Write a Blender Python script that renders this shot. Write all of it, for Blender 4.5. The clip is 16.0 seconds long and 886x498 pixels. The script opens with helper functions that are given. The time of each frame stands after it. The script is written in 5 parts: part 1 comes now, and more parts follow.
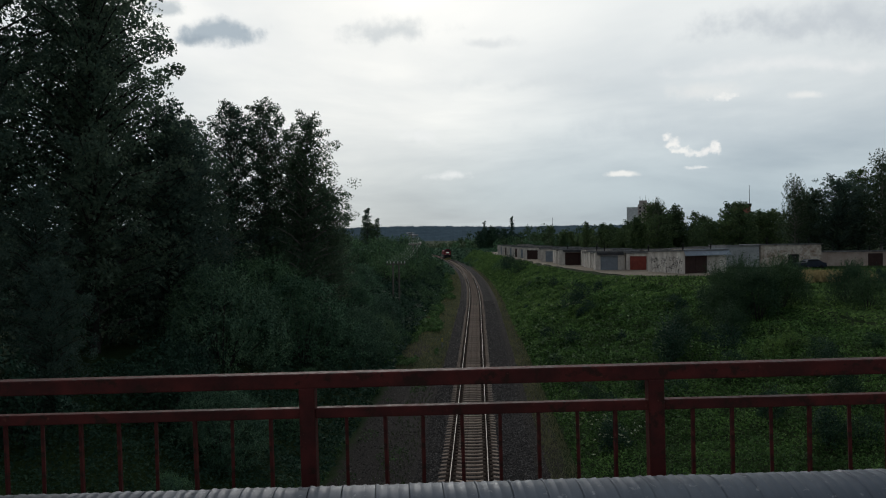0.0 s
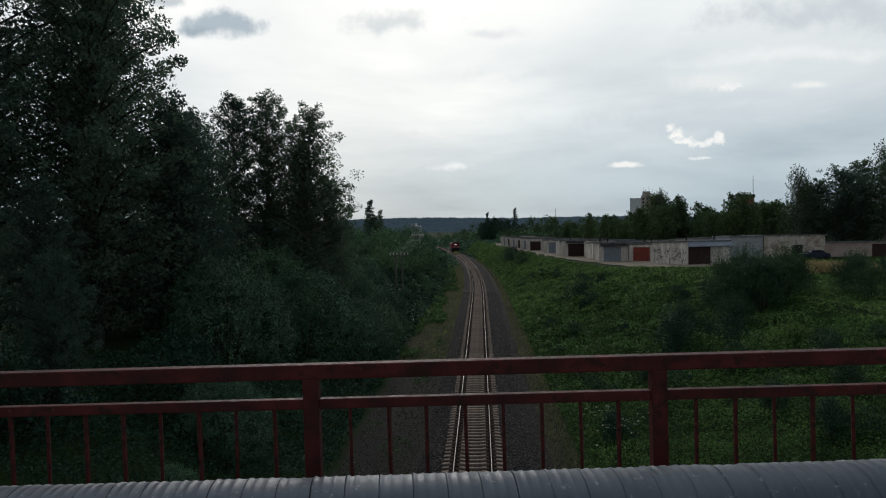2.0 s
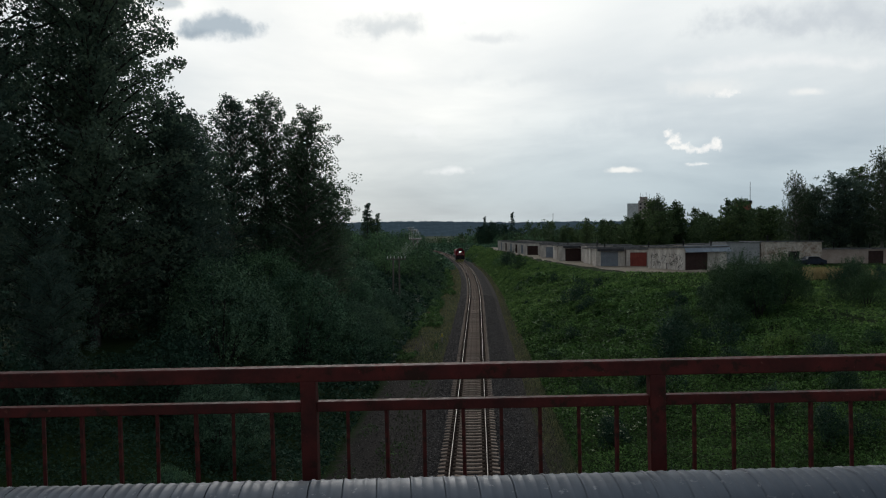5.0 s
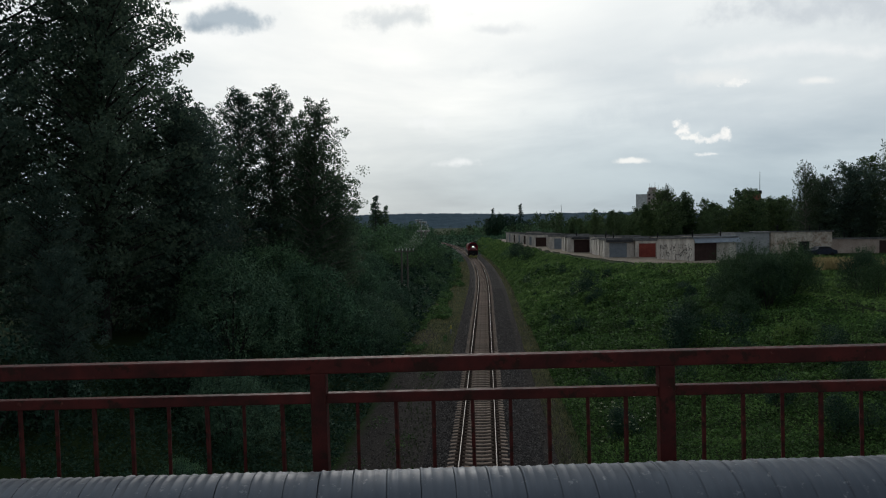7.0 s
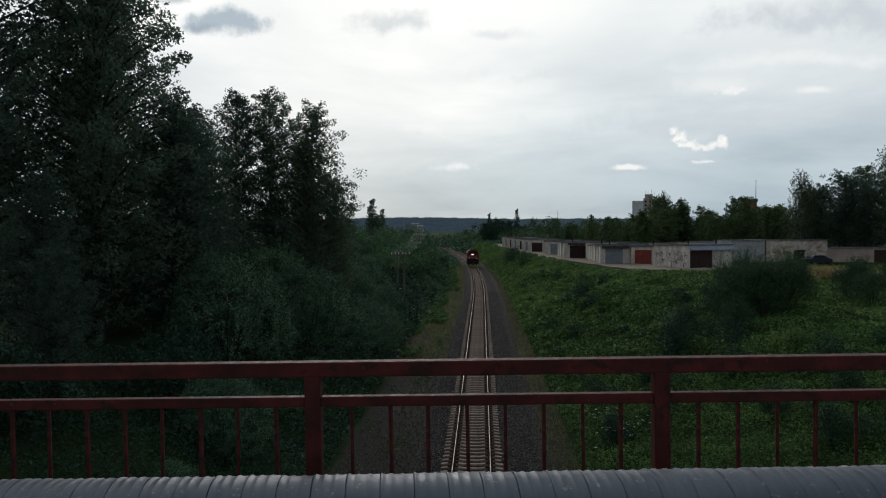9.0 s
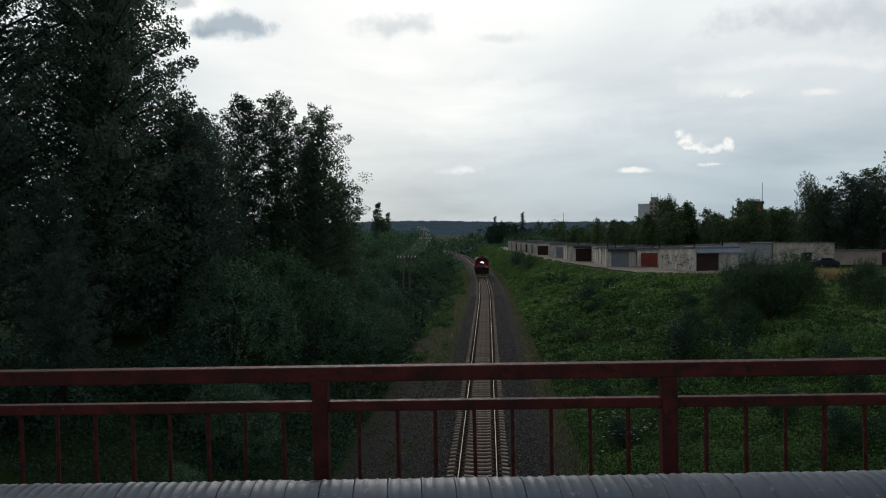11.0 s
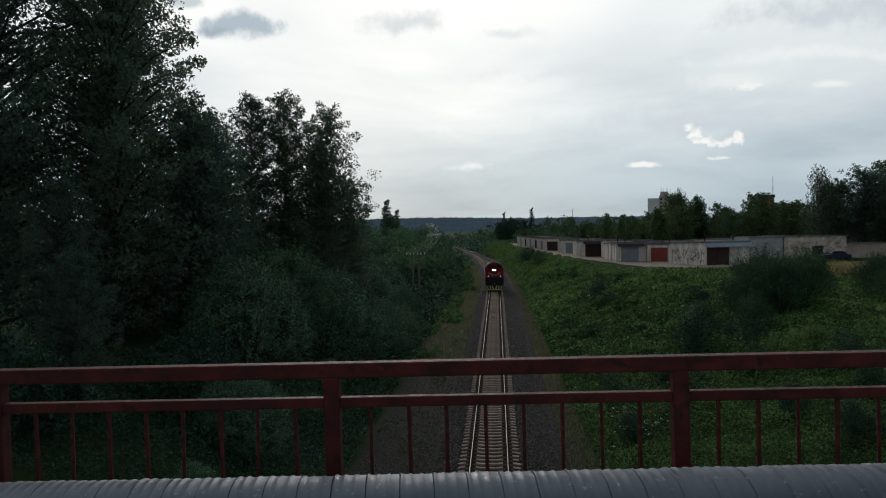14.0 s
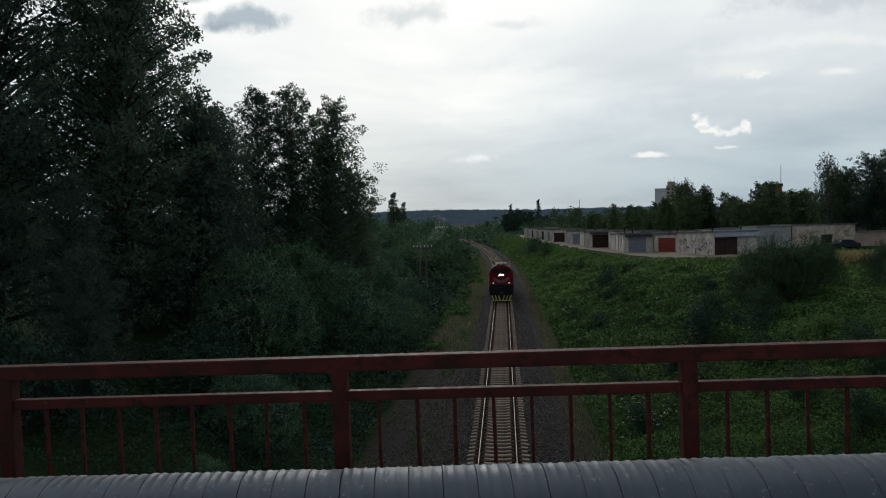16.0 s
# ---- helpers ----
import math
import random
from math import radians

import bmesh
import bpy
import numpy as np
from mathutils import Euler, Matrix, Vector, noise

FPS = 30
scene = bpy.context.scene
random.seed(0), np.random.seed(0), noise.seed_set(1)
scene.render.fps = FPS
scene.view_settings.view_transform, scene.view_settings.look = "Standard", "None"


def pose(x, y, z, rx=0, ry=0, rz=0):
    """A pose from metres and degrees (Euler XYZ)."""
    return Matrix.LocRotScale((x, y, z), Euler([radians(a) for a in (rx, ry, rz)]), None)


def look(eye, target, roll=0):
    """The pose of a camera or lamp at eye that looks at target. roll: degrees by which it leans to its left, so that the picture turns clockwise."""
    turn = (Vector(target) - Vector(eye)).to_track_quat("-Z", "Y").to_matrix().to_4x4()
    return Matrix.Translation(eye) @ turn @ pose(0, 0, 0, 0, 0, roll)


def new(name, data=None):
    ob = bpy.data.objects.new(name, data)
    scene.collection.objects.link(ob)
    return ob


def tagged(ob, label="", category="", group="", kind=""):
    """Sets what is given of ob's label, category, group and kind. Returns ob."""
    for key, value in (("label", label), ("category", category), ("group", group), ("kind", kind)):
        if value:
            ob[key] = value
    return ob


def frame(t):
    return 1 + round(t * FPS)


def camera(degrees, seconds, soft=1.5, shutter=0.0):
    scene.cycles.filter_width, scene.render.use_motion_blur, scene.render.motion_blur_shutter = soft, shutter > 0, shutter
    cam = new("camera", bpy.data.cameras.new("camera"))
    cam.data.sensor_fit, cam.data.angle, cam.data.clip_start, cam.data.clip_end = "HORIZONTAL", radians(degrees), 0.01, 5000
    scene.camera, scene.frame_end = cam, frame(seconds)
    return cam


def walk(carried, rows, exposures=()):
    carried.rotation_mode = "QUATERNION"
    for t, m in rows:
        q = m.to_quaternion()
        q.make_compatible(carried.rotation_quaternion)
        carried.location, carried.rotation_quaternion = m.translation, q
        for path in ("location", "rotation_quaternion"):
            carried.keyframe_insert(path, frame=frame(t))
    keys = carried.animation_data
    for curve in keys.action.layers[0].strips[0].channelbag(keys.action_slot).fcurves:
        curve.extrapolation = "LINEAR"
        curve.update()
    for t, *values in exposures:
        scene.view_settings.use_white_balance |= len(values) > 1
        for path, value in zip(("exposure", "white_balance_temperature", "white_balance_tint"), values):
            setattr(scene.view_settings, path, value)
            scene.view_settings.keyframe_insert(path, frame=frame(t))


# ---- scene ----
cam = camera(61.2, 16.0, soft=1.15)
# seconds, eye x y z, yaw, pitch, roll
PATH = [
    (0, 0.013, -0.008, 10.004, 2.63, -0.99, -0.64),
    (0.5, 0.012, -0.012, 10.004, 2.81, -1.21, -0.66),
    (1, 0.013, -0.015, 10.002, 2.90, -1.42, -0.82),
    (1.5, 0.010, 0.002, 10.000, 2.88, -1.55, -0.76),
    (2, 0.013, -0.006, 10.002, 2.87, -1.64, -0.76),
    (2.5, 0.007, -0.004, 9.999, 2.96, -1.70, -0.84),
    (3, 0.003, 0.010, 9.997, 2.75, -1.86, -0.07),
    (3.5, -0.001, -0.001, 9.998, 2.87, -1.47, 0.02),
    (4, 0.005, 0.000, 10.001, 2.52, -1.31, -0.40),
    (6.5, 0.004, -0.008, 9.996, 3.01, -1.75, -0.36),
    (7, 0.004, -0.006, 9.998, 3.29, -1.95, -0.68),
    (7.5, 0.002, 0.001, 9.998, 3.11, -1.99, -0.38),
    (8, -0.001, 0.001, 9.999, 2.94, -1.76, 0.03),
    (8.5, 0.000, -0.000, 10.000, 2.90, -1.51, 0.06),
    (9, 0.002, 0.000, 9.999, 2.99, -1.64, 0.04),
    (11.5, -0.003, -0.003, 10.005, 3.53, -1.19, -0.03),
    (12, -0.003, -0.003, 10.005, 3.50, -1.01, 0.18),
    (12.5, -0.002, -0.004, 10.002, 3.89, -0.97, -0.21),
    (13, -0.003, -0.007, 10.004, 3.88, -1.12, -0.33),
    (13.5, -0.003, -0.003, 10.002, 3.98, -1.25, -0.40),
    (14, -0.005, -0.006, 10.000, 4.13, -1.63, -0.64),
    (14.5, -0.005, -0.003, 10.000, 4.55, -1.81, -0.93),
    (15, -0.005, -0.004, 10.002, 4.77, -1.85, -1.13),
    (15.5, -0.002, -0.003, 10.000, 4.77, -1.96, -1.10),
    (16, -0.004, -0.001, 10.002, 4.67, -2.21, -1.20),]


def eye_pose(x, y, z, yaw, pitch, roll):
    return pose(x, y, z, 90 + pitch, 0, yaw) @ pose(0, 0, 0, 0, 0, roll)


walk(cam, [(t, eye_pose(*p)) for t, *p in PATH], exposures=[(0, -0.1), (2.5, 0.0), (16, 0.0)])

# ---- world and light ----
SUN_EL, SUN_AZ = 23.0, -10.0


def build_world():
    w = bpy.data.worlds.new("sky")
    scene.world = w
    w.use_nodes = True
    nt = w.node_tree
    nt.nodes.clear()
    N, L = nt.nodes.new, nt.links.new

    def math_(op, a, b=None, clamp=False):
        n = N("ShaderNodeMath")
        n.operation, n.use_clamp = op, clamp
        for i, v in enumerate((a, b)):
            if v is None:
                continue
            if isinstance(v, (int, float)):
                n.inputs[i].default_value = v
            else:
                L(v, n.inputs[i])
        return n.outputs[0]

    def mix(fac, a, b):
        n = N("ShaderNodeMix")
        n.data_type = "RGBA"
        for sock, v in ((n.inputs[0], fac), (n.inputs[6], a), (n.inputs[7], b)):
            if isinstance(v, (int, float)):
                sock.default_value = v
            elif isinstance(v, tuple):
                sock.default_value = (*v, 1)
            else:
                L(v, sock)
        return n.outputs[2]

    def ramp(v, lo, hi):
        n = N("ShaderNodeMapRange")
        n.interpolation_type = "SMOOTHSTEP"
        L(v, n.inputs[0])
        n.inputs[1].default_value, n.inputs[2].default_value = lo, hi
        return n.outputs[0]

    co = N("ShaderNodeTexCoord").outputs["Generated"]
    sep = N("ShaderNodeSeparateXYZ")
    L(co, sep.inputs[0])
    x, y, z = sep.outputs
    yy = math_("MAXIMUM", y, 0.05)
    u, v = math_("DIVIDE", x, yy), math_("DIVIDE", z, yy)
    sky = N("ShaderNodeTexSky")
    sky.sky_type, sky.sun_disc = "NISHITA", False
    sky.sun_elevation, sky.sun_rotation = radians(SUN_EL), radians(SUN_AZ)
    blue = mix(1.0, (0, 0, 0), sky.outputs[0])
    scaled = N("ShaderNodeVectorMath")
    scaled.operation = "SCALE"
    L(blue, scaled.inputs[0])
    scaled.inputs[3].default_value = 0.10

    # clouds lie in flat sheets: noise on a plane overhead
    zz = math_("ADD", math_("MAXIMUM", z, 0.0), 0.13)
    comb = N("ShaderNodeCombineXYZ")
    L(math_("DIVIDE", x, zz), comb.inputs[0])
    L(math_("DIVIDE", y, zz), comb.inputs[1])

    def noise_(vec, scale, detail, rough, seed=0.0, dist=0.0):
        n = N("ShaderNodeTexNoise")
        n.noise_dimensions = "4D"
        L(vec, n.inputs["Vector"])
        n.inputs["W"].default_value = seed
        n.inputs["Scale"].default_value, n.inputs["Detail"].default_value = scale, detail
        n.inputs["Roughness"].default_value, n.inputs["Distortion"].default_value = rough, dist
        return n.outputs["Fac"]

    sheet = noise_(comb.outputs[0], 0.5, 6, 0.55, 3.1, 0.4)
    fine = noise_(co, 9.0, 5, 0.6, 1.7)
    # overcast: brighter towards the veiled sun, greyer low down
    sun = Vector((math.sin(radians(SUN_AZ)) * math.cos(radians(SUN_EL)), math.cos(radians(SUN_AZ)) * math.cos(radians(SUN_EL)), math.sin(radians(SUN_EL))))
    dot = N("ShaderNodeVectorMath")
    dot.operation = "DOT_PRODUCT"
    L(co, dot.inputs[0])
    dot.inputs[1].default_value = sun
    glow = ramp(dot.outputs["Value"], 0.92, 1.0)
    high = ramp(v, -0.02, 0.26)
    low_col = mix(high, (0.34, 0.455, 0.555), (0.86, 0.89, 0.90))
    body = mix(glow, low_col, (1.03, 1.035, 1.02))
    patchy = ramp(sheet, 0.34, 0.66)
    grey = mix(patchy, (0.76, 0.80, 0.83), (1.12, 1.11, 1.08))
    mul = N("ShaderNodeMix")
    mul.data_type, mul.blend_type = "RGBA", "MULTIPLY"
    mul.inputs[0].default_value = 1
    L(body, mul.inputs[6])
    L(grey, mul.inputs[7])
    col = mix(0.06, mul.outputs[2], scaled.outputs[0])
    # sky out of view dimmed to shape the light, thin bright cloud round the low sun
    veil = ramp(dot.outputs["Value"], 0.15, 0.93)
    rim = math_("SUBTRACT", 1.0, ramp(z, 0.05, 0.55))
    dim = mix(veil, mix(rim, (0.27, 0.29, 0.325), (0.52, 0.545, 0.57)), (1, 1, 1))
    mul2 = N("ShaderNodeMix")
    mul2.data_type, mul2.blend_type = "RGBA", "MULTIPLY"
    mul2.inputs[0].default_value = 1
    L(col, mul2.inputs[6])
    L(dim, mul2.inputs[7])
    col = mul2.outputs[2]

    # single clouds: centre u, v, half sizes, colour, strength
    wob = math_("SUBTRACT", noise_(co, 26.0, 5, 0.62, 5.0), 0.5)
    wob2 = math_("SUBTRACT", noise_(co, 14.0, 5, 0.6, 9.0), 0.5)
    wob3 = math_("SUBTRACT", noise_(co, 90.0, 5, 0.65, 2.0), 0.5)
    wob4 = math_("SUBTRACT", noise_(co, 70.0, 5, 0.65, 7.0), 0.5)
    for cu, cv, ru, rv, c, s, hard, wv in CLOUDS:
        w1 = math_("MULTIPLY", wob if ru > 0.025 else wob3, wv)
        w2 = math_("MULTIPLY", wob2 if ru > 0.025 else wob4, wv)
        du = math_("DIVIDE", math_("ADD", math_("SUBTRACT", u, cu), math_("MULTIPLY", w1, ru * 1.2)), ru)
        dv = math_("DIVIDE", math_("ADD", math_("SUBTRACT", v, cv), math_("MULTIPLY", w2, rv * 1.6)), rv)
        below = math_("MULTIPLY", math_("MINIMUM", dv, 0.0), 1.2)
        dv = math_("ADD", math_("MAXIMUM", dv, 0.0), below)
        r = math_("SQRT", math_("ADD", math_("MULTIPLY", du, du), math_("MULTIPLY", dv, dv)))
        m = math_("SUBTRACT", 1.0, ramp(r, 1.0 - hard, 1.0))
        front = ramp(y, 0.2, 0.3)
        m = math_("MULTIPLY", math_("MULTIPLY", m, s), front)
        col = mix(m, col, c)
    bg = N("ShaderNodeBackground")
    L(col, bg.inputs[0])
    bg.inputs[1].default_value = SKY
    out = N("ShaderNodeOutputWorld")
    L(bg.outputs[0], out.inputs[0])


SKY = 1.0
CLOUDS = [
    (0.26, 0.135, 0.24, 0.026, (0.55, 0.62, 0.67), 0.5, 1.0, 1.4),
    (0.42, 0.215, 0.20, 0.018, (0.92, 0.93, 0.93), 0.5, 1.0, 2.0),
    (0.10, 0.20, 0.12, 0.016, (0.66, 0.71, 0.74), 0.35, 1.0, 2.2),
    (-0.355, 0.262, 0.10, 0.05, (0.93, 0.95, 0.95), 0.7, 1.0, 1.0),
    (-0.35, 0.275, 0.066, 0.026, (0.37, 0.45, 0.52), 0.85, 0.7, 1.8),
    (-0.378, 0.268, 0.032, 0.012, (0.27, 0.34, 0.41), 0.5, 0.95, 1.2),
    (-0.42, 0.315, 0.04, 0.018, (0.42, 0.49, 0.54), 0.7, 0.7, 1.6),
    (-0.115, 0.272, 0.085, 0.026, (0.60, 0.65, 0.68), 0.7, 0.9, 2.0),
    (0.02, 0.255, 0.05, 0.012, (0.66, 0.70, 0.73), 0.5, 0.9, 2.0),
    (0.46, 0.27, 0.22, 0.04, (0.56, 0.61, 0.66), 0.75, 1.0, 1.8),
    (0.251, 0.127, 0.0080, 0.0060, (1.0, 0.99, 0.96), 0.9, 0.8, 2.2),
    (0.258, 0.118, 0.0120, 0.0080, (0.99, 0.98, 0.95), 0.9, 0.8, 2.2),
    (0.270, 0.109, 0.0170, 0.0085, (0.97, 0.97, 0.94), 0.9, 0.8, 2.2),
    (0.288, 0.105, 0.0200, 0.0075, (0.95, 0.95, 0.93), 0.85, 0.9, 2.2),
    (0.306, 0.107, 0.0150, 0.0080, (0.97, 0.96, 0.94), 0.85, 0.9, 2.2),
    (0.314, 0.113, 0.0085, 0.0090, (1.0, 0.99, 0.96), 0.85, 0.8, 2.2),
    (0.290, 0.086, 0.020, 0.003, (0.93, 0.94, 0.93), 0.7, 0.9, 2.0),
    (0.325, 0.178, 0.024, 0.007, (0.97, 0.97, 0.95), 0.8, 0.9, 2.4),
    (0.195, 0.078, 0.034, 0.006, (0.95, 0.95, 0.92), 0.9, 0.7, 2.0),
    (-0.035, 0.080, 0.036, 0.009, (0.92, 0.94, 0.94), 0.75, 0.9, 2.4),
    (-0.08, 0.130, 0.030, 0.020, (0.93, 0.95, 0.95), 0.65, 1.0, 2.4),
    (0.43, 0.177, 0.030, 0.007, (0.92, 0.92, 0.90), 0.7, 0.9, 1.8),
    (0.30, 0.185, 0.060, 0.020, (0.90, 0.90, 0.88), 0.5, 1.0, 2.0),
]
build_world()

sun_data = bpy.data.lights.new("sun", "SUN")
sun_data.energy, sun_data.angle, sun_data.color = 0.5, radians(18), (1.0, 0.96, 0.9)
sun_ob = new("sun", sun_data)
sd = Vector((math.sin(radians(SUN_AZ)) * math.cos(radians(SUN_EL)), math.cos(radians(SUN_AZ)) * math.cos(radians(SUN_EL)), math.sin(radians(SUN_EL))))
sun_ob.matrix_world = look(sd * 100, (0, 0, 0))

# ---- materials ----


class Mat:
    """A small node builder for one Principled material."""

    def __init__(self, name, rough=0.7, metal=0.0):
        self.m = bpy.data.materials.new(name)
        self.m.use_nodes = True
        self.nt = self.m.node_tree
        self.p = self.nt.nodes["Principled BSDF"]
        self.p.inputs["Roughness"].default_value = rough
        self.p.inputs["Metallic"].default_value = metal
        if rough > 0.85:
            self.p.inputs["Specular IOR Level"].default_value = 0.06
        self.tc = self.nt.nodes.new("ShaderNodeTexCoord").outputs["Object"]

    def n(self, kind):
        return self.nt.nodes.new(kind)

    def link(self, a, b):
        self.nt.links.new(a, b)

    def noise(self, scale, detail=4, rough=0.6, stretch=None):
        t = self.n("ShaderNodeTexNoise")
        t.inputs["Scale"].default_value, t.inputs["Detail"].default_value, t.inputs["Roughness"].default_value = scale, detail, rough
        src = self.tc
        if stretch:
            mp = self.n("ShaderNodeMapping")
            mp.inputs["Scale"].default_value = stretch
            self.link(src, mp.inputs[0])
            src = mp.outputs[0]
        self.link(src, t.inputs["Vector"])
        return t.outputs["Fac"]

    def cells(self, scale, out="Color"):
        t = self.n("ShaderNodeTexVoronoi")
        t.inputs["Scale"].default_value = scale
        self.link(self.tc, t.inputs["Vector"])
        return t.outputs[out]

    def ramp(self, fac, stops):
        r = self.n("ShaderNodeValToRGB")
        el = r.color_ramp.elements
        while len(el) < len(stops):
            el.new(0.5)
        for e, (pos, c) in zip(el, stops):
            e.position, e.color = pos, (*c, 1) if len(c) == 3 else c
        self.link(fac, r.inputs[0])
        return r.outputs[0]

    def mix(self, fac, a, b, mode="MIX"):
        t = self.n("ShaderNodeMix")
        t.data_type, t.blend_type = "RGBA", mode
        for sock, v in ((t.inputs[0], fac), (t.inputs[6], a), (t.inputs[7], b)):
            if isinstance(v, (int, float)):
                sock.default_value = v
            elif isinstance(v, tuple):
                sock.default_value = (*v, 1)
            else:
                self.link(v, sock)
        return t.outputs[2]

    def col(self, c):
        if isinstance(c, tuple):
            self.p.inputs["Base Color"].default_value = (*c, 1)
        else:
            self.link(c, self.p.inputs["Base Color"])
        return self

    def rough(self, c):
        self.link(c, self.p.inputs["Roughness"])
        return self

    def bump(self, h, strength=0.4, dist=0.02):
        b = self.n("ShaderNodeBump")
        b.inputs["Strength"].default_value, b.inputs["Distance"].default_value = strength, dist
        self.link(h, b.inputs["Height"])
        self.link(b.outputs[0], self.p.inputs["Normal"])
        return self

    def rand(self):
        return self.n("ShaderNodeObjectInfo").outputs["Random"]

    def island(self):
        return self.n("ShaderNodeNewGeometry").outputs["Random Per Island"]


def worn(name, c1, c2, scale=3.0, rough=0.8, metal=0.0, bump=0.3, dist=0.01, fine=40.0, stretch=None, spec=0.1):
    """Two tones mixed by blotches and grain, with fine relief."""
    m = Mat(name, rough, metal)
    a, b = m.noise(scale, 5, 0.65, stretch), m.noise(fine, 3, 0.6)
    base = m.ramp(a, [(0.32, c1), (0.68, c2)])
    g = m.ramp(b, [(0.25, (0.72, 0.72, 0.72)), (0.75, (1.12, 1.12, 1.12))])
    m.col(m.mix(1.0, base, g, "MULTIPLY"))
    m.bump(b, bump, dist)
    m.p.inputs["Specular IOR Level"].default_value = spec
    return m.m


def leaf(name, c1, c2, sheer=0.25, rough=0.55, lo=0.75, hi=1.15):
    m = Mat(name, rough)
    tone = m.ramp(m.island(), [(0.0, c1), (1.0, c2)])
    patch = m.ramp(m.noise(0.45, 4, 0.65), [(0.33, (lo, lo * 1.05, lo * 1.05)), (0.67, (hi, hi * 0.96, hi * 0.82))])
    c = m.mix(1.0, tone, patch, "MULTIPLY")
    c = m.mix(1.0, c, m.ramp(m.rand(), [(0.0, (0.78, 0.82, 0.86)), (0.5, (1.0, 1.0, 1.0)), (1.0, (1.24, 1.18, 1.02))]), "MULTIPLY")
    m.col(c)
    m.p.inputs["Specular IOR Level"].default_value = 0.03
    tr = m.n("ShaderNodeBsdfTranslucent")
    m.link(c, tr.inputs[0])
    mx = m.n("ShaderNodeMixShader")
    mx.inputs[0].default_value = sheer
    m.link(m.p.outputs[0], mx.inputs[1])
    m.link(tr.outputs[0], mx.inputs[2])
    m.link(mx.outputs[0], m.nt.nodes["Material Output"].inputs[0])
    return m.m


M_LEAF_DARK = leaf("alder_leaves", (0.056, 0.098, 0.086), (0.110, 0.160, 0.130), 0.45)
M_LEAF_ASPEN = leaf("aspen_leaves", (0.050, 0.090, 0.074), (0.098, 0.146, 0.110), 0.42)
M_LEAF_SHRUB = leaf("shrub_leaves", (0.042, 0.096, 0.064), (0.118, 0.215, 0.132), 0.12, lo=0.7, hi=1.25)
M_LEAF_WILLOW = leaf("willow_leaves", (0.046, 0.100, 0.072), (0.125, 0.210, 0.140), 0.12, lo=0.7, hi=1.25)
# own tone of dark shrubs and trees; also painted shade under tall trees
M_LEAF_DIM = leaf("dark_or_shaded_leaves", (0.020, 0.048, 0.036), (0.048, 0.094, 0.066), 0.12)
M_LEAF_SLOPE = leaf("slope_willow_leaves", (0.028, 0.062, 0.036), (0.066, 0.120, 0.066), lo=0.7, hi=1.25)
# yellow green leaves, with sunlit brightness mixed into the colour
M_LEAF_LIME = leaf("sunlit_lime_leaves", (0.085, 0.155, 0.045), (0.19, 0.29, 0.095), 0.45)
M_LEAF_BIRCH = leaf("birch_leaves", (0.040, 0.064, 0.042), (0.078, 0.110, 0.066), 0.35)
M_LEAF_FAR = leaf("far_leaves", (0.050, 0.088, 0.046), (0.098, 0.148, 0.072), 0.35)
M_WEED = leaf("weed_leaves", (0.019, 0.052, 0.020), (0.104, 0.198, 0.074), 0.22, lo=0.5, hi=1.4)
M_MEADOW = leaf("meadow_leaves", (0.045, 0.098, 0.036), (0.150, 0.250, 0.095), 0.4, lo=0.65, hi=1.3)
M_LEAF_BANK = leaf("bank_shrub_leaves", (0.045, 0.100, 0.058), (0.105, 0.190, 0.110), lo=0.65, hi=1.25)
M_GRASS = leaf("grass_blades", (0.028, 0.062, 0.018), (0.070, 0.115, 0.036), 0.3)
M_VERGE = leaf("verge_grass_blades", (0.10, 0.115, 0.075), (0.22, 0.22, 0.15), 0.4)
M_DRYGRASS = leaf("dry_grass_blades", (0.26, 0.21, 0.11), (0.40, 0.32, 0.18), 0.3)
M_FLOWER = leaf("white_umbels", (0.45, 0.48, 0.36), (0.62, 0.64, 0.5), 0.3)
M_BARK = worn("bark", (0.026, 0.025, 0.023), (0.055, 0.052, 0.048), 6, 0.9)
M_BARK_PALE = worn("pale_bark", (0.22, 0.21, 0.19), (0.10, 0.09, 0.08), 5, 0.85, stretch=(1, 1, 0.3))


def paint_red():
    m = Mat("red_railing_paint", 0.62)
    m.p.inputs["Specular IOR Level"].default_value = 0.14
    a, b, c = m.noise(4.5, 5, 0.65), m.noise(28, 4, 0.65), m.noise(13, 5, 0.7)
    base = m.ramp(a, [(0.36, (0.042, 0.014, 0.013)), (0.64, (0.108, 0.022, 0.019))])
    base = m.mix(m.ramp(c, [(0.54, (0, 0, 0)), (0.63, (1, 1, 1))]), base, (0.035, 0.016, 0.012))
    base = m.mix(m.ramp(b, [(0.66, (0, 0, 0)), (0.74, (1, 1, 1))]), base, (0.15, 0.06, 0.045))
    m.col(base)
    m.rough(m.ramp(b, [(0.3, (0.5, 0.5, 0.5)), (0.8, (0.8, 0.8, 0.8))]))
    m.bump(b, 0.35, 0.004)
    return m.m


M_RUSTRED = paint_red()


